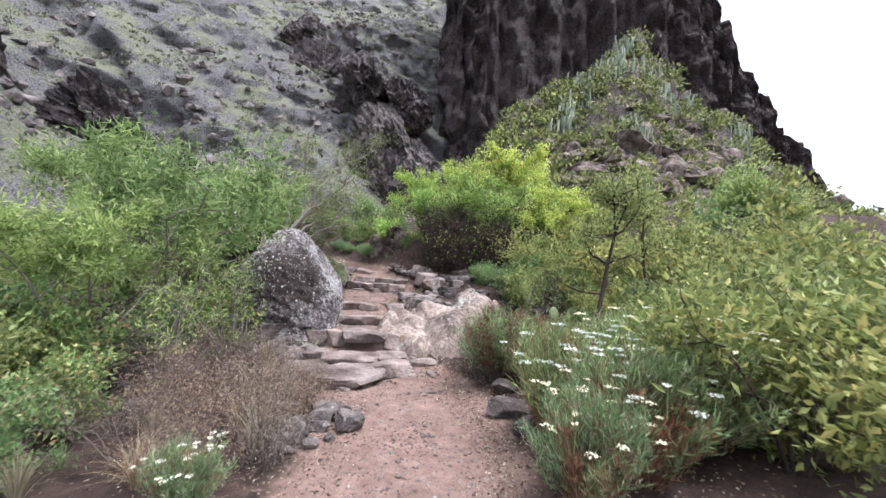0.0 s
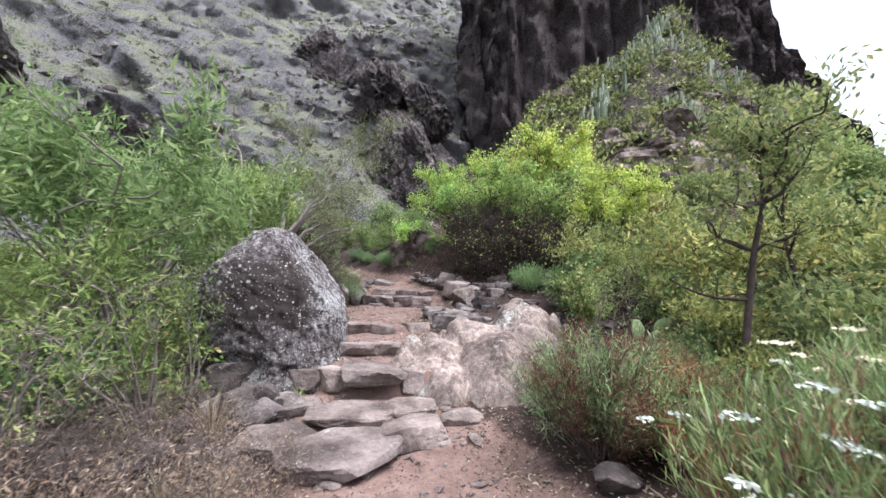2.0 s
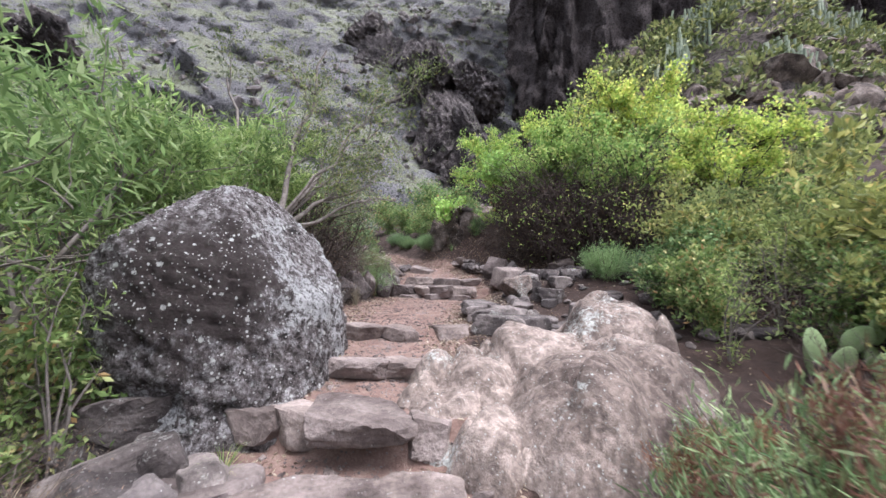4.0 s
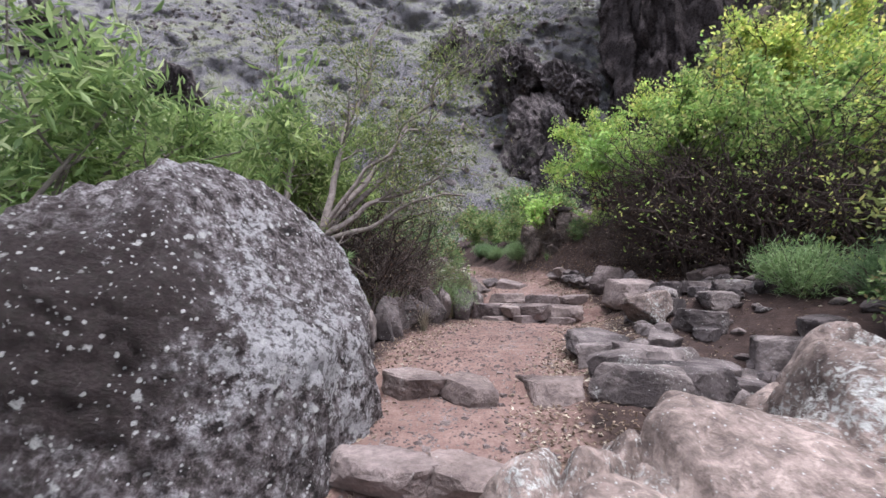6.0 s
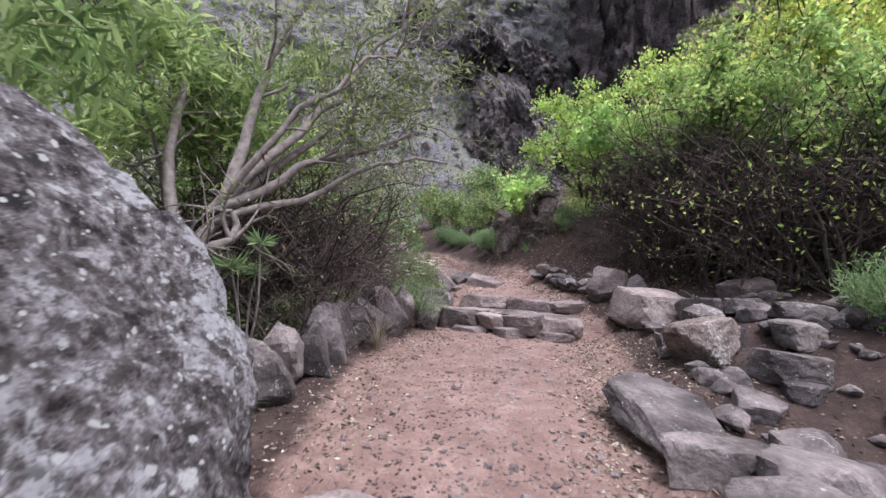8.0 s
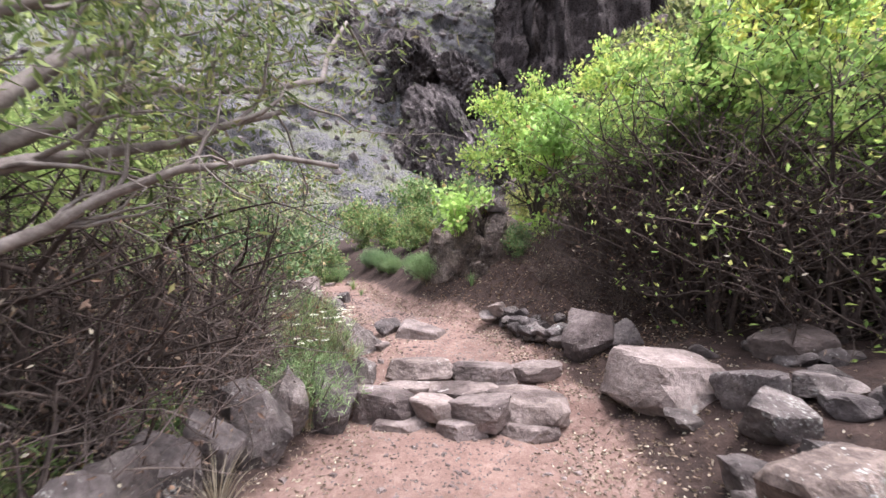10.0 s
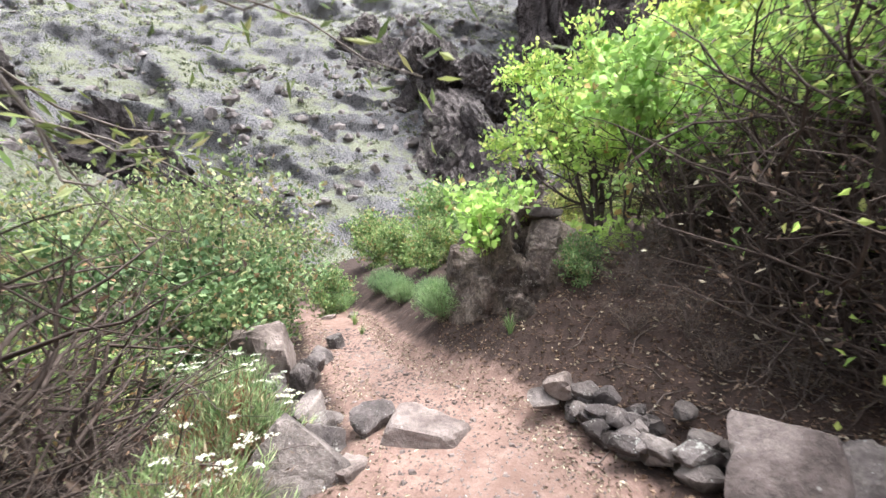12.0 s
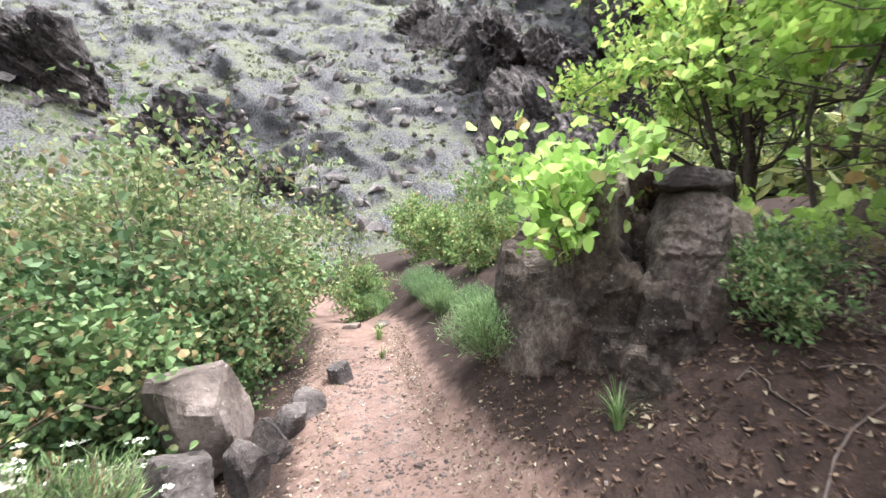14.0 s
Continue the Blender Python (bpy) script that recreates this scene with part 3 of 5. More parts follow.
def tubes(name, lines, sides=5):
    """Tapered round branches as one mesh. lines: (rows of x, y, z, radius at its foot, radius at its tip)."""
    V, F, base = [], [], 0
    ang = np.arange(sides) * 2 * math.pi / sides
    for pts, r0, r1 in lines:
        pts = np.asarray(pts, float)
        m = len(pts)
        tan = unit(np.gradient(pts, axis=0))
        ref = np.array([0.31, 0.57, 0.1]) if abs(tan[0, 2]) > 0.9 else np.array([0.0, 0, 1])
        s = unit(np.cross(tan, ref))
        t2 = np.cross(tan, s)
        rad = np.linspace(r0, r1, m)[:, None, None]
        ring = pts[:, None] + rad * (np.cos(ang)[None, :, None] * s[:, None] + np.sin(ang)[None, :, None] * t2[:, None])
        V.append(ring.reshape(-1, 3))
        j = np.arange(m - 1)[:, None] * sides
        k = np.arange(sides)[None]
        k2 = (k + 1) % sides
        F.append(np.stack([base + j + k, base + j + k2, base + j + sides + k2, base + j + sides + k], -1).reshape(-1, 4))
        base += m * sides
    return raw_mesh(name, np.concatenate(V), np.concatenate(F), True)


def bough(start, way, length, r, bend=0.35, lift=0.15, n=7):
    """A wandering line that starts at start and heads along way."""
    pts, p, d = [np.array(start, float)], np.array(start, float), unit(np.array(way, float))
    for _ in range(n - 1):
        d = unit(d + r.normal(size=3) * bend * 0.5 + np.array([0, 0, lift]) * 0.3)
        p = p + d * length / (n - 1)
        pts.append(p.copy())
    return np.array(pts)


def skeleton_of(r, height, reach, stems, limbs, twigs, radius, lean=(0, 0), lift=0.2, low=0.3):
    """Stems, limbs and twigs of a shrub or tree, and the places where its leaves sit."""
    stem_l, limb_l, twig_l, tips, ways = [], [], [], [], []
    for s in range(stems):
        a = 2 * math.pi * (s + r.uniform(0, 0.8)) / stems
        out = np.array([math.cos(a), math.sin(a), 0]) * reach * (0.45 if stems > 1 else 0.12) + np.array([*lean, 0]) * height
        st = bough((out[0] * 0.06, out[1] * 0.06, -0.12), out / max(reach, 1e-3) * 0.8 + np.array([0, 0, height / reach]), height * r.uniform(0.6, 0.8), r, 0.3, lift)
        stem_l.append((st, radius, radius * 0.35))
        for _ in range(limbs):
            k = r.integers(int(len(st) * low), len(st))
            a2 = r.uniform(0, 2 * math.pi)
            lb = bough(st[k], (math.cos(a2) + out[0] * 0.5, math.sin(a2) + out[1] * 0.5, r.uniform(0.1, 0.9)), reach * r.uniform(0.4, 0.85), r, 0.45, lift, 6)
            limb_l.append((lb, radius * 0.4, radius * 0.12))
            for _ in range(twigs):
                k2 = r.integers(1, len(lb))
                tw = bough(lb[k2], r.normal(size=3) + np.array([0, 0, 0.4]), reach * r.uniform(0.15, 0.4), r, 0.5, lift, 5)
                twig_l.append((tw, radius * 0.12, radius * 0.04))
                tips.append(tw)
                ways.append(unit(np.gradient(tw, axis=0)))
    return stem_l, limb_l, twig_l, np.concatenate(tips), np.concatenate(ways)


def leafy(name, seed, label, category, leaf_mat, bark, height, reach, stems=3, limbs=7, twigs=6, count=9000, leaf=(0.07, 0.03), radius=0.03,
          lean=(0, 0), scatter=0.10, droop=0.0, round_leaf=False, lift=0.2, low=0.3, clump=1.0, bare=-1.0):
    """A shrub or tree: trunks, limbs, twigs and a crown of separate leaves gathered along the twigs."""
    r = np.random.default_rng(seed)
    st, lb, tw, tips, ways = skeleton_of(r, height, reach, stems, limbs, twigs, radius, lean, lift, low)
    root = thing(name, Matrix(), label, category)
    for k in st:
        part("trunk", tubes("trunk", [k], 7), bark, root)
    tagged(part("branchwork", tubes("branchwork", lb + tw, 4), bark, root, "thin crooked branches"), kind="stuff")
    twig_weight = np.repeat(r.uniform(0.05, 1, len(tips) // 5) ** (2.5 * clump), 5)
    high = np.clip((tips[:, 2] - height * bare) / (0.15 * height), 0.02, 1)
    weight = twig_weight * high
    k = r.choice(len(tips), count, p=weight / weight.sum())
    place = tips[k] + r.normal(size=(count, 3)) * scatter
    way = ways[k] + 1.1 * r.normal(size=(count, 3)) + np.array([0, 0, 0.3 - droop])
    tagged(part("crown", leaves("crown", place, way, leaf[0], leaf[1], r, 0.2, round_leaf), leaf_mat, root), kind="stuff")
    return root


def broom(name, seed, label, category, mats, height, reach, count, blade=(0.16, 0.006), flowers=0, stemcount=60, fuzz=0.55):
    """A soft round shrub of fine upright needles, part of them rusty, some with flat white flower heads."""
    r = np.random.default_rng(seed)
    root = thing(name, Matrix(), label, category)
    lines, tips = [], []
    for _ in range(stemcount):
        a, t = r.uniform(0, 2 * math.pi), r.uniform(0.1, 1) ** 0.6
        way = np.array([math.cos(a) * t * reach, math.sin(a) * t * reach, height * (1.12 - 0.5 * t * t)])
        b = bough((way[0] * 0.1, way[1] * 0.1, -0.06), way, np.linalg.norm(way) * r.uniform(0.75, 1.0), r, 0.18, 0.1, 7)
        lines.append((b, 0.007, 0.002))
        tips.append(b)
    tagged(part("stemwork", tubes("stemwork", lines, 4), B_TWIG, root, "thin brown stems"), kind="stuff")
    tips = np.array(tips)
    for mat, name_, share, low in mats:
        k = int(count * share)
        first, last = (0, int(stemcount * 0.3)) if mat is L_RUST else (int(stemcount * 0.15), stemcount)
        i, t = r.integers(first, last, k), r.uniform(low[0], low[1], k) * 5.99
        j = t.astype(int)
        f = (t - j)[:, None]
        base = tips[i, j] * (1 - f) + tips[i, j + 1] * f
        way = unit(tips[i, j + 1] - tips[i, j]) + r.normal(size=(k, 3)) * fuzz + np.array([0, 0, 0.25])
        tagged(part(name_, leaves(name_, base + r.normal(size=(k, 3)) * 0.035, way, blade[0], blade[1], r), mat, root), kind="stuff")
    if flowers:
        heads = []
        i = r.integers(0, stemcount, flowers)
        stalk = []
        for q in i:
            foot = tips[q, -1]
            head = foot + np.array([r.normal() * 0.08, r.normal() * 0.08, r.uniform(0.06, 0.24)])
            stalk.append((bough(foot, head - foot, np.linalg.norm(head - foot), r, 0.1, 0.1, 3), 0.003, 0.002))
            e = stalk[-1][0][-1]
            n = 26
            a, d = r.uniform(0, 2 * math.pi, n), np.sqrt(r.uniform(0, 1, n)) * r.uniform(0.028, 0.052)
            heads.append(np.stack([e[0] + np.cos(a) * d, e[1] + np.sin(a) * d, e[2] + 0.006 - d * 0.12 + r.normal(size=n) * 0.002], 1))
        tagged(part("stalkwork", tubes("stalkwork", stalk, 3), L_BROOM, root), kind="stuff")
        h = np.concatenate(heads)
        way = r.normal(size=(len(h), 3)) * np.array([1, 1, 0.12])
        tagged(part("bloom", leaves("bloom", h, way, 0.02, 0.016, r, 0.05), L_PETAL, root, "flat heads of small white flowers"), kind="stuff")
    return root


def tangle(name, seed, label, bark, height, reach, stems, limbs, twigs, radius=0.014, leaf_mat=None, count=0, leaf=(0.03, 0.01), lean=(0, 0), category="dead shrub"):
    """A thicket of bare crooked twigs with few leaves left."""
    r = np.random.default_rng(seed)
    st, lb, tw, tips, ways = skeleton_of(r, height, reach, stems, limbs, twigs, radius, lean, 0.1, 0.1)
    root = thing(name, Matrix(), label, category)
    for k in st:
        part("stem", tubes("stem", [k], 5), bark, root)
    tagged(part("branchwork", tubes("branchwork", lb + tw, 3), bark, root), kind="stuff")
    if count:
        k = r.integers(0, len(tips), count)
        tagged(part("foliage", leaves("foliage", tips[k] + r.normal(size=(count, 3)) * 0.06, ways[k] + r.normal(size=(count, 3)), leaf[0], leaf[1], r), leaf_mat, root), kind="stuff")
    return root


def grass_tuft(name, seed, label, mat, height, spread_, blades, width=0.008, category="grass"):
    """A tuft of long arching blades."""
    r = np.random.default_rng(seed)
    V, F = [], []
    for i in range(blades):
        a, t = r.uniform(0, 2 * math.pi), r.uniform(0.1, 1)
        h = height * r.uniform(0.5, 1.1)
        s = np.linspace(0, 1, 6)[:, None]
        d = np.array([math.cos(a), math.sin(a), 0])
        line = d * 0.12 * spread_ * t + d * spread_ * t * s**2 + np.array([0, 0, 1]) * h * (s - 0.45 * t * s**3) - np.array([0, 0, 0.03])
        sd = np.array([-d[1], d[0], 0]) * width * (1 - s * 0.9)
        V.append(np.stack([line - sd, line + sd], 1).reshape(-1, 3))
        b = i * 12 + np.arange(5)[:, None] * 2
        F.append(b + np.array([[0, 1, 3, 2]]))
    root = thing(name, Matrix(), label, category)
    tagged(part("blade_mass", raw_mesh("blade_mass", np.concatenate(V), np.concatenate(F)), mat, root), kind="stuff")
    return root


# ---- makers of stones ----
def round_ball(level):
    bm = bmesh.new()
    bmesh.ops.create_icosphere(bm, subdivisions=level, radius=1.0)
    bm.verts.ensure_lookup_table()
    V = np.array([v.co[:] for v in bm.verts])
    F = np.array([[v.index for v in f.verts] for f in bm.faces])
    bm.free()
    return V, F


BALLS = {k: round_ball(k) for k in (1, 2, 3, 4, 5, 6)}


def stone_mesh(name, seed, size, level=3, cuts=12, jag=0.06, smooth=False, flat_top=0.0, ragged=0.0):
    """A broken stone: a block bounded by chance planes of fracture, roughened, then brought to its size."""
    r = np.random.default_rng(seed)
    U, F = BALLS[level]
    normals, depths = [], []
    if flat_top:
        for a in np.arange(r.integers(4, 7)) * 2 * math.pi / 5 + r.uniform(0, 0.9):
            normals.append((math.cos(a + r.normal() * 0.2), math.sin(a + r.normal() * 0.2), r.uniform(-0.35, 0.3)))
            depths.append(r.uniform(0.72, 0.98))
        for _ in range(2):
            normals.append((r.normal() * 0.1, r.normal() * 0.1, 1))
            depths.append(r.uniform(0.62, 0.7))
        normals.append((r.normal() * 0.1, r.normal() * 0.1, -1))
        depths.append(0.75)
    for n in unit(r.normal(size=(cuts, 3))):
        normals.append(n)
        depths.append(r.uniform(0.9, 1.15) if flat_top else r.uniform(0.55, 0.95))
    N, D = unit(np.array(normals, float)), np.array(depths)
    facing = U @ N.T
    reach = np.where(facing > 0.04, D[None] / np.maximum(facing, 0.04), 9.0)
    V = U * np.minimum(reach.min(1), 1.35)[:, None]
    V = V * (1 + jag * fbm(V * 2.0 + seed * 3.1, 4, seed % 50, 0.65)[:, None])
    if level > 3:
        V = V * (1 + 0.5 * jag * fbm(V * 7 + seed, 4, seed % 40, 0.7)[:, None] - 0.05 * np.maximum(fbm(V * np.array([1.2, 1.2, 5]) + seed, 3, seed % 37, 0.6), 0)[:, None])
    if ragged:
        q = V * np.array([1.2, 1.2, 0.8])
        V = V * (1 - ragged * np.abs(fbm(q * 1.9 + seed, 4, seed % 30, 0.6))[:, None] - 0.5 * ragged * np.abs(fbm(q * 5.5 + seed, 3, seed % 20, 0.65))[:, None])
    V = (V - (V.max(0) + V.min(0)) / 2) / (V.max(0) - V.min(0)) * np.array(size)
    return raw_mesh(name, V, F, smooth)


SLABS = "slab"
_used = [0]


def rock(x, y, size, label, mat, turn=None, z=None, sink=0.25, group="", mesh=None, name="rock", parent=None, tilt=0.2, category="rock"):
    """One stone set into the ground."""
    _used[0] += 1
    k = 100 + _used[0]
    big = max(size)
    me = stone_mesh(name, k, size, 4 if big > 0.38 else 3 if big > 0.2 else 2, 9 if mesh else 12, 0.07 if mesh else 0.08, False, 0.40 if mesh else 0.0)
    me.materials.append(mat)
    ob = new(name, me)
    z = gz(x, y) if z is None else z
    r = np.random.default_rng(k)
    rot = Euler((r.uniform(-tilt, tilt), r.uniform(-tilt, tilt), r.uniform(0, 6.28) if turn is None else radians(turn)))
    ob.matrix_world = Matrix.LocRotScale(Vector((x, y, z + size[2] * (0.5 - sink))), rot, None)
    if parent:
        ob.parent = parent
        ob.matrix_parent_inverse = parent.matrix_world.inverted()
        return ob
    return tagged(ob, label, category, group)


def settle(ob, x, y, turn=0.0, size=1.0, dz=0.0):
    """Stands a built plant on the ground."""
    ob.matrix_world = Matrix.Translation((x, y, gz(x, y) + dz)) @ Matrix.Rotation(radians(turn), 4, "Z") @ Matrix.Scale(size, 4)
    return ob


def again(ob, x, y, turn=0.0, size=1.0, dz=0.0):
    c = copy_thing(ob, Matrix())
    return settle(c, x, y, turn, size, dz)


# ---- rocks of the path ----
def boulder():
    r = np.random.default_rng(5)
    V, F = BALLS[6]
    V = V / (np.abs(V) ** 2.7).sum(1, keepdims=True) ** (1 / 2.7)
    round_ = (np.abs(V[:, :2]) ** 2.7).sum(1) ** (1 / 2.7)
    foot = np.where(V[:, 2] < 0, 0.99 / np.maximum(round_, 0.3), 1.0)
    V[:, :2] *= foot[:, None]
    for n, d in (((0.8, -0.5, 0.35), 0.98), ((-0.6, -0.2, 0.75), 0.82), ((0.15, -0.9, 0.4), 1.0), ((0.78, -0.1, 0.62), 0.83), ((0.3, -0.95, 0.1), 0.93), ((-0.3, -0.35, 0.9), 0.9), ((-0.85, -0.2, 0.5), 0.98), ((0.1, 0.8, 0.5), 1.0), ((-0.75, -0.65, 0.1), 1.05), ((0.25, -0.7, 0.66), 0.92)):
        n = unit(np.array(n))
        V = V - np.maximum(V @ n - d, 0)[:, None] * n * 0.9
    V = V * (1 + 0.11 * fbm(V * 1.1, 3, 4)[:, None] - 0.09 * np.abs(fbm(V * 1.9 + 5, 3, 14))[:, None] + 0.05 * fbm(V * 6, 5, 8, 0.65)[:, None] - 0.065 * np.abs(fbm(V * 10, 4, 12, 0.7))[:, None] - 0.05 * np.maximum(fbm(V * 19, 3, 17, 0.7), 0)[:, None])
    V = V / np.abs(V).max(0) * np.array([1.0, 1.25, 1.25])
    V[:, 0] -= 0.17 * V[:, 2]
    me = raw_mesh("boulder", V, F, True)
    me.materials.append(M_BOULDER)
    ob = new("boulder", me)
    ob.matrix_world = pose(-3.02, 8.45, 1.12, 0, 0, 8)
    return tagged(ob, "huge dark boulder crusted with white lichen beside the path", "boulder")


def bedrock():
    """Pale rock worn smooth beside the steps: humps that run into each other, split by clefts."""
    humps = ((0.82, 9.75, 0.78, 1.05, 1.26), (-0.05, 9.15, 0.85, 0.95, 1.0), (-0.72, 8.45, 0.62, 0.9, 0.80), (0.25, 7.95, 0.68, 0.8, 0.95), (-0.4, 7.75, 0.5, 0.5, 0.55), (0.75, 8.6, 0.7, 0.9, 0.95))
    x, y = np.arange(-1.7, 2.0, 0.022), np.arange(6.9, 11.2, 0.022)
    X, Y = np.meshgrid(x, y, indexing="ij")
    wx, wy = 0.16 * fbm(flat3(X * 2, Y * 2), 3, 401).reshape(X.shape), 0.16 * fbm(flat3(X * 2, Y * 2), 3, 407).reshape(X.shape)
    Z = np.full(X.shape, -1.0)
    for cx, cy, rx, ry, top in humps:
        q = np.sqrt(((X + wx - cx) / rx) ** 2 + ((Y + wy - cy) / ry) ** 2)
        Z = np.maximum(Z, top - 0.75 * q**3.2)
    cleft = np.abs(fbm(flat3(X * 1.1 + 3, Y * 0.9), 3, 411).reshape(X.shape))
    Z += 0.09 * fbm(flat3(X * 2.4, Y * 2.4), 5, 413, 0.6).reshape(X.shape) - 0.09 * np.abs(fbm(flat3(X * 1.5 + 9, Y * 1.1), 3, 419, 0.5)).reshape(X.shape) - 0.15 * np.exp(-((cleft / 0.07) ** 2)) - 0.014 * np.abs(fbm(flat3(X * 9, Y * 9), 3, 417)).reshape(X.shape)
    r = np.random.default_rng(421)
    seeds = np.stack([r.uniform(-1.7, 2.0, 46), r.uniform(6.9, 11.2, 46)], 1)
    qx, qy = X + 0.10 * fbm(flat3(X * 3, Y * 3), 4, 423, 0.6).reshape(X.shape), Y + 0.10 * fbm(flat3(X * 3, Y * 3), 4, 427, 0.6).reshape(X.shape)
    gaps = np.stack([np.hypot(qx - a, qy - b) for a, b in seeds], -1)
    near = gaps.argmin(-1)
    gaps.sort(-1)
    lean = r.normal(size=(46, 2)) * 0.09
    Z += r.normal(size=46)[near] * 0.028 + lean[near, 0] * (qx - seeds[near, 0]) + lean[near, 1] * (qy - seeds[near, 1])
    Z -= 0.05 * np.exp(-(((gaps[..., 1] - gaps[..., 0]) / 0.035) ** 2))
    ground = ground_parts(X, Y)[0]
    quads = sheet(len(x), len(y))
    shown = (Z - ground).ravel()
    quads = quads[(shown[quads] > -0.06).any(1)]
    me = raw_mesh("bedrock", np.stack([X, Y, Z], -1).reshape(-1, 3), quads, True)
    me.materials.append(M_PALE)
    bm = bmesh.new()
    bm.from_mesh(me)
    bmesh.ops.delete(bm, geom=[v for v in bm.verts if not v.link_faces], context="VERTS")
    bm.to_mesh(me)
    bm.free()
    return tagged(new("bedrock", me), "pale worn bedrock humps split by clefts beside the steps", "rock", kind="structure")


boulder()
bedrock()


def step(label, stones, mats=None):
    """One trail step: a row of set stones. stones: x, y, top, width, depth, height, turn."""
    root = thing("stone_step", pose(stones[0][0], stones[0][1], 0), label, "step", "steps of the trail")
    for x, y, top, w, d, h, turn in stones:
        rock(x, y, (w * 1.18, d * 1.15, h * 1.15), "", M_STEP, turn, top - h * 0.54, 0.5, mesh=SLABS, name="stone", parent=root, tilt=0.06)
    return root


step("broad worn slabs forming the lowest step", [(-1.25, 6.1, 0.2, 1.0, 0.8, 0.26, 42), (-0.68, 6.62, 0.21, 0.8, 0.62, 0.26, 48), (-0.2, 7.02, 0.19, 0.5, 0.42, 0.24, 45),
     (-1.9, 6.3, 0.2, 0.75, 0.7, 0.22, 10), (-1.4, 6.95, 0.22, 0.9, 0.6, 0.16, 25), (-0.85, 7.2, 0.2, 0.6, 0.45, 0.14, 15), (-2.1, 7.0, 0.24, 0.6, 0.5, 0.18, 70)])
step("step of a flat pale slab between darker stones", [(-1.33, 7.64, 0.53, 0.74, 0.5, 0.2, 4), (-0.86, 7.78, 0.47, 0.34, 0.36, 0.3, 20), (-1.86, 7.72, 0.47, 0.42, 0.34, 0.26, -8), (-2.25, 7.66, 0.46, 0.45, 0.34, 0.26, 6), (-2.65, 7.55, 0.44, 0.4, 0.3, 0.3, 12)])
step("narrow step edged with a thin stone slab", [(-1.75, 8.55, 0.65, 0.62, 0.32, 0.17, 3), (-1.28, 8.62, 0.66, 0.5, 0.3, 0.17, -6)])
step("step of three split stones below the terrace", [(-2.12, 9.66, 0.8, 0.52, 0.3, 0.2, -10), (-1.68, 9.72, 0.79, 0.5, 0.34, 0.22, -14), (-1.12, 9.92, 0.8, 0.6, 0.42, 0.28, -25)])
step("rough two-layered step of grey-brown stones", [(-2.9, 14.12, 1.05, 0.6, 0.4, 0.3, 5), (-2.4, 14.06, 1.02, 0.42, 0.34, 0.2, -5), (-2.0, 13.98, 1.06, 0.5, 0.4, 0.24, 4), (-1.5, 14.08, 1.05, 0.52, 0.4, 0.24, 8),
     (-2.15, 13.92, 0.88, 0.42, 0.3, 0.2, 0), (-1.6, 13.96, 0.86, 0.5, 0.3, 0.18, 0), (-2.75, 13.98, 0.85, 0.5, 0.3, 0.18, 0), (-2.25, 14.38, 1.04, 0.7, 0.36, 0.2, 0), (-1.65, 14.38, 1.04, 0.6, 0.36, 0.2, 8), (-2.8, 14.4, 1.04, 0.5, 0.34, 0.2, -8)])
step("upper step of flat worn stones", [(-2.72, 14.72, 1.22, 0.66, 0.4, 0.2, 4), (-2.0, 14.74, 1.2, 0.62, 0.4, 0.2, -6), (-1.45, 14.8, 1.2, 0.5, 0.34, 0.2, 3)])


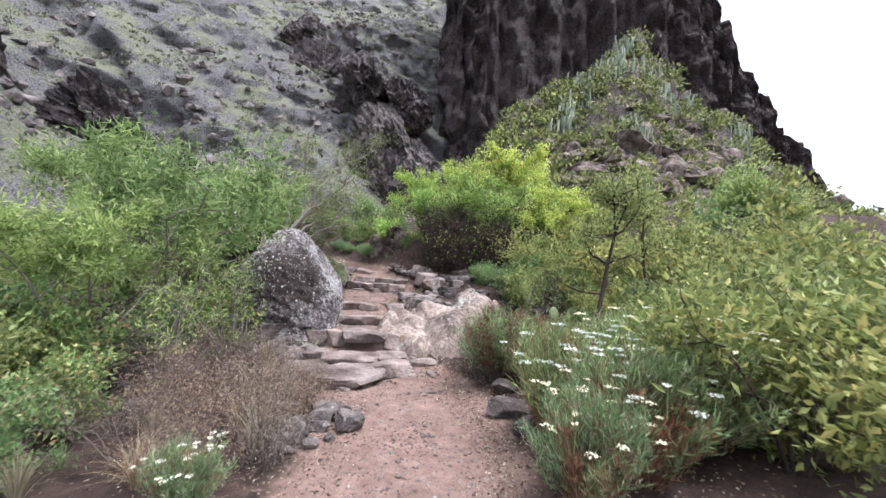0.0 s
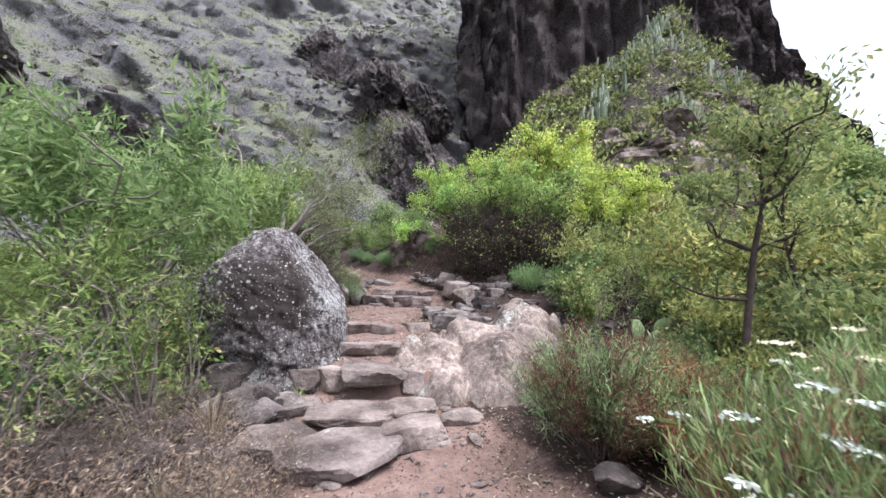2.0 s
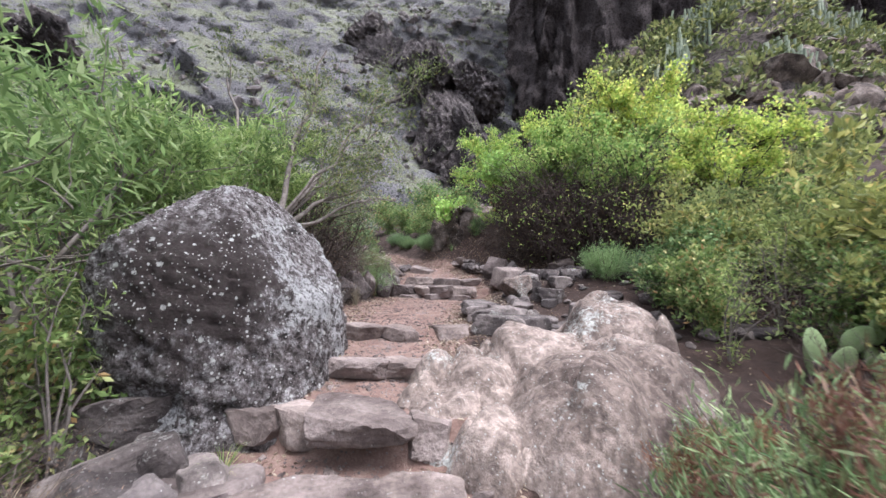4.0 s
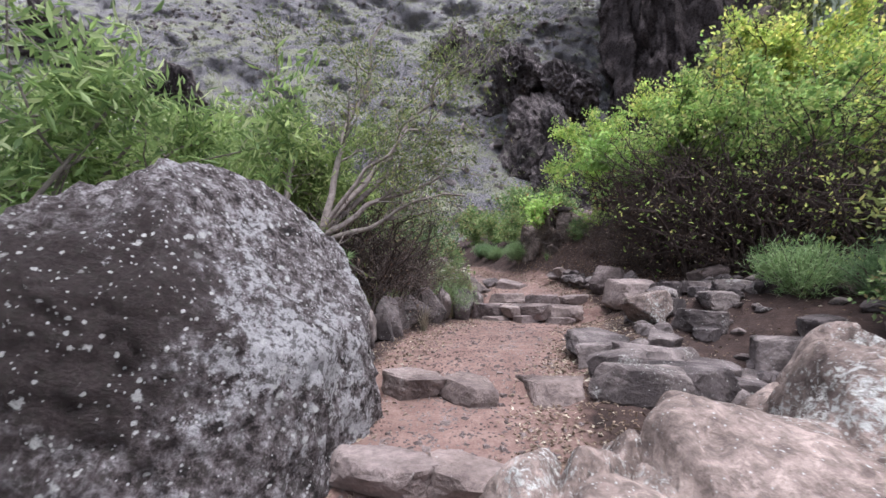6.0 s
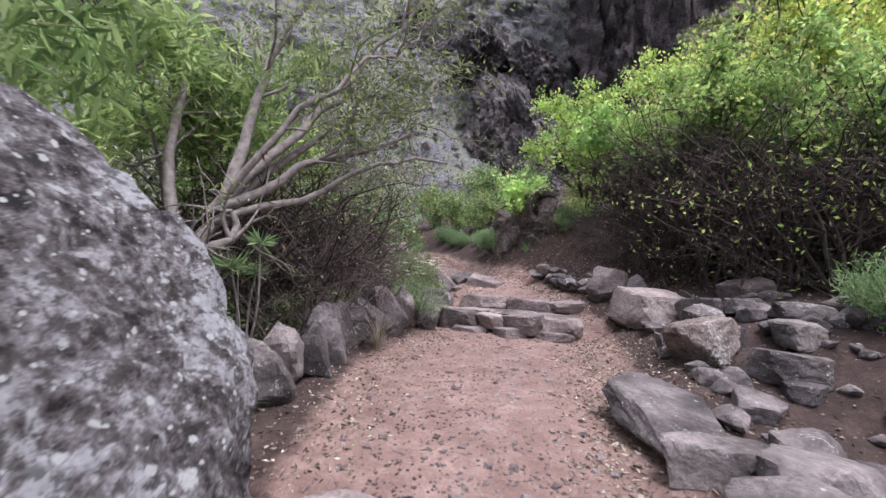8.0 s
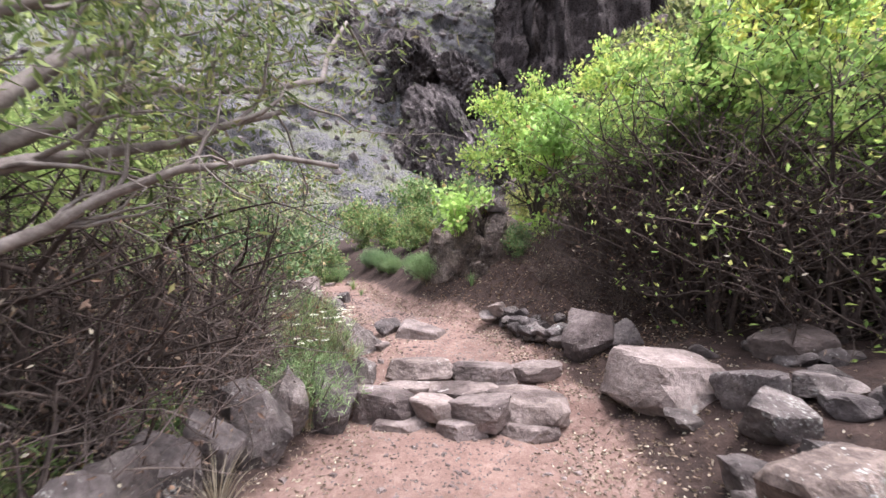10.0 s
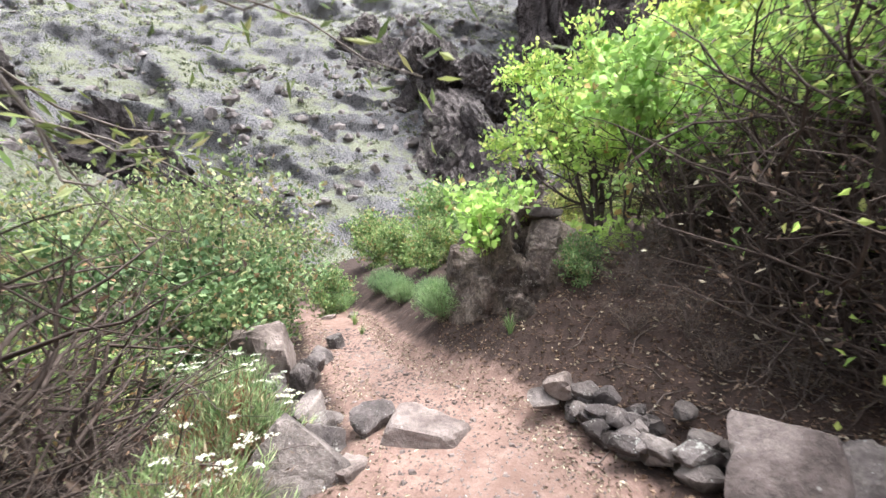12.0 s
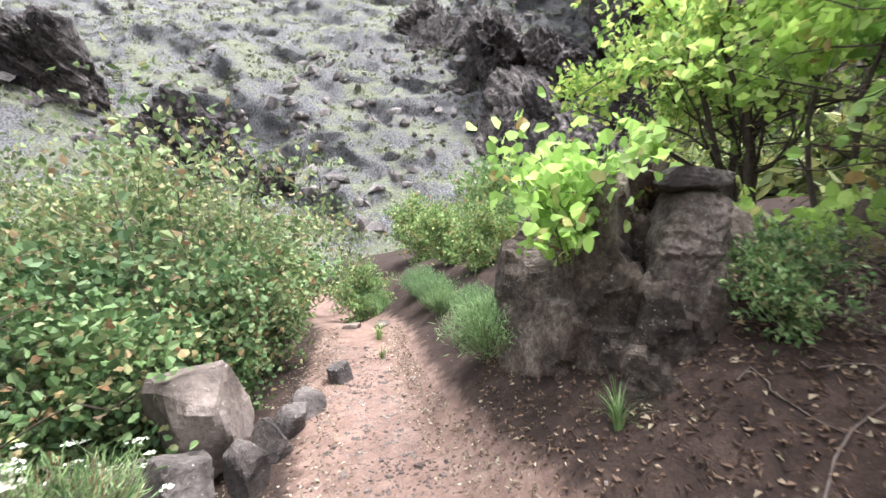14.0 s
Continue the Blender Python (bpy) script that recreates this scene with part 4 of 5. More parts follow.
def scatter_rocks():
    r = np.random.default_rng(33)
    # the row that edges the terrace
    for k in range(10):
        t = k / 9
        rock(np.interp(t, [0, 0.3, 0.6, 0.8, 1], [-3.5, -3.7, -3.84, -3.75, -3.42]) + r.normal() * 0.04, 10.7 + 3.2 * t, (r.uniform(0.44, 0.62), r.uniform(0.4, 0.56), r.uniform(0.55, 0.8)), "upright grey stone edging the terrace", M_RUBBLE, None, None, 0.22, "edging stones")
    # loose flat stones on the other side of the terrace
    for x, y, w, d, h, turn in ((-0.78, 11.2, 0.75, 1.25, 0.22, 8), (-0.69, 10.5, 0.52, 0.36, 0.26, 10), (-0.35, 10.45, 0.75, 0.4, 0.3, 38), (-0.62, 10.07, 0.42, 0.34, 0.24, 20), (-0.22, 10.12, 0.95, 0.5, 0.32, 33),
                                (0.12, 10.75, 0.5, 0.4, 0.3, 60), (0.22, 10.5, 0.55, 0.35, 0.26, 35), (-0.42, 9.82, 0.75, 0.38, 0.3, 36), (-0.1, 11.05, 0.42, 0.35, 0.22, 80), (0.25, 12.16, 0.62, 0.42, 0.28, 5), (0.26, 11.9, 0.28, 0.24, 0.16, 0),
                                (0.76, 11.25, 0.62, 0.5, 0.44, 20), (-0.05, 13.15, 0.5, 0.42, 0.32, 40), (-0.08, 12.6, 0.52, 0.42, 0.3, 70), (-0.42, 12.78, 0.34, 0.32, 0.22, 0), (0.0, 13.55, 0.5, 0.4, 0.34, -20), (0.4, 13.5, 0.4, 0.3, 0.2, 30),
                                (-0.2, 11.5, 0.4, 0.3, 0.2, 20), (0.5, 12.6, 0.6, 0.4, 0.24, 60), (0.75, 13.1, 0.5, 0.42, 0.22, 10), (0.55, 10.5, 0.5, 0.4, 0.28, 0), (0.95, 10.9, 0.55, 0.4, 0.3, 75), (1.2, 11.8, 0.5, 0.4, 0.28, 40)):
        rock(x, y, (w, d, h), "flat grey-brown stone lying beside the terrace", M_RUBBLE, turn, None, 0.3, "stones beside the terrace", SLABS, tilt=0.14)
    rock(-0.3, 12.4, (0.56, 0.5, 0.44), "rounded stone spotted with moss and lichen", M_PALE, 10, None, 0.2)
    for _ in range(150):
        x, y = r.uniform(-0.5, 2.8), r.uniform(10.2, 14.6)
        s = r.uniform(0.08, 0.3)
        rock(x, y, (s * 1.3, s, s * 0.7), "small angular grey stone on the rubble slope", M_RUBBLE, None, None, 0.3, "rubble of the slope")
    rock(-0.42, 14.0, (1.1, 0.68, 0.56), "large flat pale stone beside the upper steps", M_STEP, -32, 0.98, 0.05, "", SLABS, tilt=0.05)
    rock(0.65, 14.15, (0.6, 0.45, 0.34), "pale block of stone", M_STEP, None, None, 0.2, "", SLABS)
    rock(-0.85, 15.15, (0.75, 0.6, 0.62), "pointed pale stone standing beside the steps", M_STEP, 20, 1.2, 0.1)
    rock(-0.45, 15.2, (0.5, 0.45, 0.4), "grey stone leaning against a pointed one", M_RUBBLE)
    # dry pile along the path
    for k in range(46):
        t = r.uniform(0, 1)
        x, y = -0.75 - 1.2 * t + r.normal() * 0.1, 15.2 + 0.95 * t + r.normal() * 0.1
        s = r.uniform(0.11, 0.24)
        rock(x, y, (s * 1.25, s, s * 0.8), "small grey stone of a loose pile", M_RUBBLE, None, gz(x, y) + (0.1 if k % 2 else 0.0), 0.15, "loose stone pile")
    rock(-1.86, 16.1, (0.38, 0.28, 0.2), "pale rounded stone on top of the pile", M_STEP, None, gz(-1.86, 16.1) + 0.12, 0.1)
    # stones on the low side
    for x, y, w, d, h in ((-3.66, 15.3, 0.72, 0.5, 0.6), (-3.42, 15.95, 0.44, 0.36, 0.3), (-3.75, 15.6, 0.5, 0.4, 0.42), (-3.3, 14.6, 0.3, 0.3, 0.36), (-4.68, 16.94, 0.32, 0.3, 0.56), (-5.3, 16.4, 0.5, 0.4, 0.4), (-4.95, 17.7, 0.3, 0.3, 0.4), (-4.85, 17.4, 0.25, 0.3, 0.45), (-4.25, 16.3, 0.42, 0.3, 0.34), (-4.6, 16.25, 0.5, 0.4, 0.3),
                          (-3.95, 16.15, 0.36, 0.3, 0.2), (-5.0, 18.0, 0.4, 0.3, 0.35), (-5.2, 18.8, 0.3, 0.3, 0.3)):
        rock(x, y, (w, d, h), "grey stone edging the path", M_RUBBLE, None, None, 0.25, "stones edging the path")
    rock(-5.23, 16.97, (0.74, 0.62, 0.9), "big pale block of stone below the bush", M_STEP, 15, 1.42, 0.25)
    rock(-5.05, 16.66, (0.7, 0.46, 0.4), "flat stone wedged under a bigger block", M_RUBBLE, -20, 1.25, 0.2, "", SLABS)
    rock(-2.95, 15.85, (0.75, 0.5, 0.34), "flat stone sunk into the path", M_STEP, 20, None, 0.55, "", SLABS)
    rock(-3.35, 15.35, (0.34, 0.26, 0.14), "small flat stone sunk into the path", M_STEP, None, None, 0.5, "", SLABS)
    rock(-6.0, 21.2, (0.4, 0.26, 0.16), "pale flat stone beside the path", M_PALE, None, None, 0.2, "", SLABS)
    rock(-6.5, 21.0, (0.34, 0.24, 0.12), "flat stone in the path", M_STEP, None, None, 0.4, "", SLABS)
    # heap at the foot of the trail
    for k in range(26):
        x, y = -1.2 + r.normal() * 0.28, 4.4 + r.normal() * 0.35
        s = r.uniform(0.1, 0.28)
        rock(min(x, -0.85), y, (s * 1.2, s, s * 0.8), "small dark stone of a heap by the path", M_RUBBLE, None, None, 0.2, "heap of dark stones")
    for x, y, s in ((0.9, 5.0, 0.4), (1.1, 4.6, 0.34), (0.95, 5.6, 0.3), (-2.35, 6.6, 0.5), (-2.2, 7.05, 0.4), (-2.7, 6.9, 0.5), (-1.95, 5.6, 0.35), (-2.2, 5.9, 0.3), (-2.9, 6.4, 0.4)):
        rock(x, y, (s * 1.3, s, s * 0.7), "weathered stone beside the path", M_RUBBLE, None, None, 0.3, "stones by the lower path")
    for _ in range(34):
        x, y, s = r.uniform(-5.2, -2.4), r.uniform(4.6, 7.9), r.uniform(0.2, 0.62)
        rock(x, y, (s * 1.4, s, s * 0.8), "dark weathered stone half hidden in the undergrowth", M_DARK, None, None, 0.2, "dark stones in the undergrowth")
    for _ in range(30):
        x, y = r.uniform(-1.7, 0.0), r.uniform(5.6, 7.4)
        s = r.uniform(0.06, 0.16)
        rock(x, y, (s * 1.5, s, s * 0.5), "small broken stone lying on the path", M_STEP, None, None, 0.35, "stones on the path")


scatter_rocks()


def outcrop_mesh(name, seed, size, cells, step_out, taper=0.0):
    """Crumbling rock: a squared mass broken into many small blocks that stand out by different amounts."""
    r = np.random.default_rng(seed)
    V, F = BALLS[6]
    V = V / (np.abs(V) ** 4.5).sum(1, keepdims=True) ** (1 / 4.5)
    way = unit(V * np.array([1, 1, 0.5]))
    P = V * np.array(size) * 0.5
    warp = P + 0.07 * np.stack([fbm(P * 4 + k * 9, 4, seed + k, 0.65) for k in range(3)], 1)
    out = np.zeros(len(P))
    for count, amount in ((cells, step_out), (cells * 5, step_out * 0.45)):
        seeds = r.uniform(-0.55, 0.55, (count, 3)) * np.array(size)
        near = np.full(len(P), 9e9)
        which = np.zeros(len(P), int)
        for k in range(count):
            d = ((warp - seeds[k]) ** 2 * np.array([1.3, 1.3, 0.8])).sum(1)
            which = np.where(d < near, k, which)
            near = np.minimum(d, near)
        lean = r.normal(size=(count, 3)) * 0.25
        out += r.uniform(-1, 0.6, count)[which] * amount + ((warp - seeds[which]) * lean[which]).sum(1) * amount * 4
    out += 0.03 * fbm(P * 9, 4, seed + 7, 0.7)
    P = P + way * out[:, None]
    P[:, :2] *= (1 + taper * P[:, 2:] / size[2])
    return raw_mesh(name, P, F)


def crag():
    """The broken outcrop beside the upper path with its overhanging cap stone."""
    root = thing("rock_outcrop", pose(-2.2, 17.7, 1.3), "crumbling dark rock outcrop with a flat overhanging cap stone", "rock outcrop")
    blocks = ((-2.28, 18.0, 2.26, (1.75, 0.95, 2.1), -47, 26, 0.15), (-2.75, 18.85, 2.15, (0.8, 0.9, 1.5), -30, 14, 0.13), (-1.4, 17.85, 2.2, (0.8, 0.8, 1.3), 10, 14, 0.14), (-3.1, 20.0, 2.3, (0.9, 1.3, 1.6), 10, 16, 0.14))
    for k, (x, y, z, size, turn, cells, step_out) in enumerate(blocks):
        ob = part("crag_block", outcrop_mesh("crag_block", 210 + k, size, cells, step_out, -0.12), M_CRAG, root)
        ob.matrix_world = pose(x, y, z, 0, 0, turn)
    neck = part("crag_block", outcrop_mesh("crag_block", 229, (0.25, 0.34, 0.95), 9, 0.03, 0.6), M_CRAG, root)
    neck.matrix_world = pose(-1.98, 17.32, 2.72, 0, 17, 15)
    cap = part("cap_stone", stone_mesh("cap_stone", 230, (0.38, 0.36, 0.12), 4, 9, 0.06, False, 0.4), M_RUBBLE, root, "flat grey cap stone")
    cap.matrix_world = pose(-1.88, 17.26, 3.22, 3, 4, 15)


crag()


# ---- trees and shrubs ----
def spray(name, label, category, trunks, seed, leaf_mat, bark, count, leaf, twig_n=9, scatter=0.09, droop=0.0):
    """A tree with its main branches given one by one: (foot, way, length, radius)."""
    r = np.random.default_rng(seed)
    foot0 = np.array(trunks[0][0])
    root = thing(name, Matrix.Translation(foot0), label, category)
    small, tips, ways = [], [], []
    for foot, tip, radius in trunks:
        foot, tip = np.array(foot) - foot0, np.array(tip) - foot0
        way, length = tip - foot, np.linalg.norm(tip - foot)
        t = np.linspace(0, 1, 12)[:, None]
        sag = np.array([0, 0, 0.12 * length]) * np.sin(t * math.pi) * r.uniform(-0.6, 0.6)
        main = foot + way * t + sag + np.cumsum(r.normal(size=(12, 3)), 0) * 0.04 * length * t
        part("branch", tubes("branch", [(main, radius, radius * 0.3)], 7), bark, root)
        for _ in range(twig_n):
            k = r.integers(4, 12)
            d = unit(np.array(way)) + r.normal(size=3) * 0.7
            lb = bough(main[k], d, length * r.uniform(0.18, 0.36), r, 0.5, 0.15, 6)
            small.append((lb, radius * 0.3, radius * 0.08))
            for _ in range(5):
                tw = bough(lb[r.integers(2, 6)], d + r.normal(size=3) * 0.9, length * r.uniform(0.1, 0.25), r, 0.5, 0.1, 5)
                small.append((tw, radius * 0.09, radius * 0.04))
                tips.append(tw)
                ways.append(unit(np.gradient(tw, axis=0)))
    tips, ways = np.concatenate(tips), np.concatenate(ways)
    tagged(part("branchwork", tubes("branchwork", small, 4), bark, root), kind="stuff")
    high = np.clip((tips[:, 2] + foot0[2] - 2.6) / 0.8, 0.08, 1)
    k = r.choice(len(tips), count, p=high / high.sum())
    tagged(part("crown", leaves("crown", tips[k] + r.normal(size=(count, 3)) * scatter, ways[k] + r.normal(size=(count, 3)) * 0.8 - np.array([0, 0, droop]), leaf[0], leaf[1], r), leaf_mat, root), kind="stuff")
    return root


spray("leaning_tree", "grey-limbed spreading tree with sparse narrow leaves behind the boulder", "tree", [
    ((-4.55, 10.7, 0.5), (-4.3, 11.1, 2.3), 0.085), ((-4.35, 11.0, 2.1), (-2.95, 12.6, 3.2), 0.05), ((-4.35, 11.0, 2.0), (-2.95, 12.3, 2.75), 0.042), ((-4.3, 11.1, 2.2), (-3.3, 12.9, 4.6), 0.055),
    ((-4.3, 11.1, 2.2), (-4.3, 12.2, 5.0), 0.06), ((-4.5, 10.8, 1.5), (-5.6, 11.6, 4.4), 0.06), ((-4.4, 10.9, 1.8), (-3.7, 13.6, 4.3), 0.055), ((-4.35, 11.0, 2.1), (-3.0, 11.9, 3.9), 0.04)], 51, L_SPARSE, B_GREY, 8500, (0.085, 0.018), 9, 0.09, 0.2)

WILLOW = leafy("willowy_shrub", 61, "tall shrub with bright narrow green leaves and pale stems", "shrub", L_WILLOW, B_GREY, 3.3, 1.5, 5, 6, 5, 7800, (0.12, 0.024), 0.026, scatter=0.09, droop=0.35, low=0.5, bare=0.42)
settle(WILLOW, -4.4, 7.3, 0, 1.3)
again(WILLOW, -4.6, 5.6, 120, 0.95)
again(WILLOW, -5.7, 8.7, 60, 1.35)
again(WILLOW, -6.3, 13.3, 340, 1.3)
again(WILLOW, -6.0, 9.4, 200, 1.2)
again(WILLOW, -6.6, 6.6, 300, 0.9)
again(WILLOW, -6.3, 10.8, 20, 0.95)
again(WILLOW, -5.8, 12.3, 150, 1.3)

YELLOW = leafy("yellow_green_tree", 71, "spreading yellow-green tree on dark crooked stems above the path", "tree", L_YELLOW, B_DARK, 3.4, 2.0, 6, 8, 6, 9500, (0.092, 0.058), 0.046, scatter=0.09, low=0.3, bare=0.36, clump=2.2)
settle(YELLOW, 0.6, 16.3, 0, 1.0)
again(YELLOW, 1.9, 14.9, 80, 1.0)
again(YELLOW, 1.1, 18.9, 150, 1.0)
again(YELLOW, 3.6, 13.4, 220, 0.8)
again(YELLOW, 2.6, 17.4, 310, 1.15)
again(YELLOW, -1.0, 19.6, 190, 1.0)

OLIVE = leafy("olive_shrub", 81, "loose olive-green shrub with yellowing leaves", "shrub", L_OLIVE, B_DARK, 2.0, 1.3, 5, 6, 5, 4200, (0.115, 0.045), 0.02, scatter=0.09, clump=1.6)
settle(OLIVE, 4.4, 9.6, 0, 1.2)
for x, y, turn, s in ((6.2, 10.5, 50, 1.3), (5.2, 7.4, 90, 1.2), (3.5, 5.6, 130, 1.0), (3.0, 3.4, 200, 1.0), (4.4, 4.0, 250, 1.2), (7.8, 8.2, 20, 1.6), (-5.0, 4.3, 70, 0.85), (-4.2, 3.0, 10, 0.7), (-6.2, 3.2, 100, 0.9), (-7.5, 5.0, 180, 1.0), (3.1, 1.9, 10, 0.9), (2.7, 11.9, 40, 0.85), (3.6, 10.7, 160, 0.9), (3.3, 12.5, 250, 0.9), (4.9, 11.3, 20, 0.9), (3.3, 8.3, 300, 0.7), (4.0, 7.2, 80, 0.9), (2.9, 6.3, 190, 0.6)):
    again(OLIVE, x, y, turn, s)

SLENDER = leafy("slender_tree", 87, "slender young tree with a yellow-green crown", "tree", L_OLIVE, B_DARK, 3.9, 0.95, 1, 18, 6, 2300, (0.08, 0.03), 0.05, scatter=0.09, low=0.45, bare=0.5)
settle(SLENDER, 2.5, 6.3, 0, 1.0)
again(SLENDER, 4.2, 7.8, 120, 0.9)

BUSHY = leafy("bushy_green_shrub", 91, "dense fresh green shrub", "shrub", L_BROAD, B_TWIG, 1.5, 1.0, 5, 6, 5, 3000, (0.105, 0.05), 0.014, scatter=0.08, low=0.15)
settle(BUSHY, -4.6, 5.0, 0, 0.9)
for x, y, turn, s in ((-3.7, 4.3, 100, 0.6), (-5.8, 5.6, 30, 1.1), (-3.3, 3.2, 70, 0.55), (-6.5, 12.8, 10, 1.4), (-6.2, 14.2, 130, 1.25), (-8.2, 8.0, 40, 1.6), (-8.5, 11, 40, 1.7), (2.7, 4.4, 0, 0.95), (-6.0, 15.2, 20, 0.9), (2.1, 10.6, 30, 0.75), (2.5, 11.4, 90, 0.85), (1.9, 11.4, 160, 0.6), (3.3, 9.9, 220, 0.8), (3.9, 11.7, 270, 1.0), (2.9, 8.0, 0, 0.55), (3.8, 8.9, 320, 0.8), (4.6, 9.9, 40, 1.0),
                          (-7.3, 22.5, 10, 0.9), (-8.6, 21, 60, 1.1), (-5.5, 23.2, 120, 0.9), (-4.3, 21.6, 0, 0.8), (-9.8, 23.5, 0, 1.2), (-7.2, 25.5, 70, 1.3), (-5.0, 26.0, 170, 1.5), (-2.8, 22.5, 60, 1.2), (-1.55, 17.1, 0, 0.36), (-3.6, 6.95, 40, 0.75), (-4.1, 6.3, 200, 0.8), (-4.35, 12.0, 0, 0.4), (-4.2, 12.9, 90, 0.4), (-4.6, 11.3, 200, 0.5)):
    again(BUSHY, x, y, turn, s)

BRAMBLE = leafy("bramble_bush", 95, "big rambling bush with rounded green and yellowing leaves", "bush", L_BRAMBLE, B_TWIG, 2.1, 1.3, 7, 7, 5, 6500, (0.078, 0.066), 0.014, scatter=0.11, round_leaf=True, low=0.1)
settle(BRAMBLE, -6.05, 16.9, 0, 0.85)
for x, y, turn, s in ((-6.4, 17.8, 90, 0.9), (-6.6, 16.4, 150, 1.1), (-6.9, 15.6, 280, 0.9), (-7.0, 18.9, 120, 0.95), (-7.6, 16.6, 200, 1.1)):
    again(BRAMBLE, x, y, turn, s)
HEDGE = leafy("rambling_hedge", 99, "tall rambling bush with small yellowing leaves", "bush", L_HEDGE, B_TWIG, 2.6, 1.6, 9, 9, 7, 13000, (0.066, 0.041), 0.016, scatter=0.12, low=0.1)
settle(HEDGE, -7.3, 18.2, 0, 1.35)
for x, y, turn, s in ((-8.8, 20.4, 90, 1.3), (-8.2, 16.8, 150, 1.2), (-9.8, 18.8, 30, 1.4)):
    again(HEDGE, x, y, turn, s)

IVY = leafy("round_leaved_shrub", 97, "small shrub with bright round leaves growing on the outcrop", "shrub", L_IVY, B_TWIG, 0.8, 0.75, 4, 6, 5, 900, (0.08, 0.08), 0.01, scatter=0.07, round_leaf=True)
settle(IVY, -2.55, 17.5)
IVY.location.z = 2.82
c = again(IVY, -1.3, 17.9, 90, 1.2)
c.location.z = 2.2

ROUND = leafy("round_leaved_tree", 98, "thin-stemmed small tree with sparse bright round leaves", "tree", L_IVY, B_DARK, 2.9, 1.25, 4, 6, 5, 1900, (0.085, 0.08), 0.022, scatter=0.08, round_leaf=True, low=0.4, bare=0.3, clump=1.5)
settle(ROUND, -0.95, 18.0, 0, 1.0)
again(ROUND, -0.5, 17.1, 140, 0.95)

# dead twigs under the trees
SNARL = tangle("bare_thicket", 111, "dense thicket of bare dark twigs under the tree", B_DARK, 2.0, 1.4, 12, 8, 7, 0.034, L_BROWN, 700, (0.05, 0.02))
SNARL2 = tangle("bare_thicket", 112, "thicket of bare dark brown branches", B_DARK, 2.0, 1.5, 7, 6, 5, 0.03, L_YELLOW, 350, (0.07, 0.035))
settle(SNARL2, 0.5, 15.0, 0, 1.0)
for x, y, turn, s in ((1.5, 13.9, 90, 1.0), (0.4, 16.1, 200, 1.0), (1.4, 15.0, 300, 1.1), (2.3, 13.2, 130, 0.9)):
    again(SNARL2, x, y, turn, s)
settle(SNARL, 0.9, 15.4, 0, 1.15)
for x, y, turn, s in ((0.1, 16.6, 60, 1.0), (1.8, 14.3, 120, 1.0), (-0.4, 17.5, 200, 0.8), (2.6, 13.4, 250, 0.9), (1.6, 16.4, 300, 1.2), (0.3, 15.5, 20, 0.8), (1.1, 14.4, 170, 0.9), (2.4, 15.2, 90, 1.2), (3.4, 14.2, 40, 1.0), (-4.7, 12.6, 50, 1.25), (-5.0, 13.7, 130, 1.3), (-5.3, 11.9, 210, 1.25), (-4.9, 14.6, 290, 1.0), (1.0, 14.7, 75, 1.2), (1.3, 15.6, 140, 1.2), (0.0, 17.3, 310, 0.8), (2.0, 16.3, 10, 1.3), (0.2, 16.0, 45, 1.35)):
    again(SNARL, x, y, turn, s)
BRUSH = tangle("grey_brush", 113, "tangle of dry grey-brown twigs beside the path", B_TWIG, 1.1, 1.0, 8, 7, 6, 0.013, L_BROWN, 600)
settle(BRUSH, -4.1, 12.6, 0, 1.5)
for x, y, turn, s in ((-4.4, 13.6, 80, 1.5), (-4.2, 11.9, 150, 1.4), (-5.0, 12.2, 200, 1.6), (-5.2, 13.2, 30, 2.0), (-4.6, 14.6, 100, 1.2), (-2.9, 5.3, 20, 0.9), (-3.2, 4.3, 100, 0.7), (-2.4, 4.9, 220, 0.6), (-3.6, 5.6, 300, 1.0), (-1.75, 4.7, 10, 0.55), (2.4, 8.2, 10, 0.8), (2.3, 10.9, 80, 0.9), (3.0, 10.2, 180, 1.1)):
    again(BRUSH, x, y, turn, s)

SAPLING = tangle("pale_stemmed_shrub", 119, "slender pale-stemmed shrub with few leaves", B_GREY, 2.3, 0.7, 6, 4, 5, 0.016, L_WILLOW, 700, (0.09, 0.02), category="shrub")
settle(SAPLING, -3.0, 6.0, 0, 1.0)
again(SAPLING, -3.4, 5.2, 100, 0.9)
again(SAPLING, 2.1, 9.9, 60, 0.7)
again(SAPLING, 2.9, 10.5, 160, 0.8)
again(SAPLING, -3.3, 7.0, 220, 0.9)

for x, y, turn, s in ((-0.7, 16.1, 20, 0.4), (-1.2, 16.9, 100, 0.4), (-0.3, 15.9, 200, 0.5), (-0.9, 17.4, 290, 0.5), (-0.2, 16.6, 330, 0.6), (-1.2, 16.55, 70, 0.4), (-0.9, 16.85, 160, 0.45), (-1.4, 17.25, 230, 0.4), (-0.8, 16.4, 10, 0.5), (-1.05, 17.1, 120, 0.5)):
    again(BRUSH, x, y, turn, s)

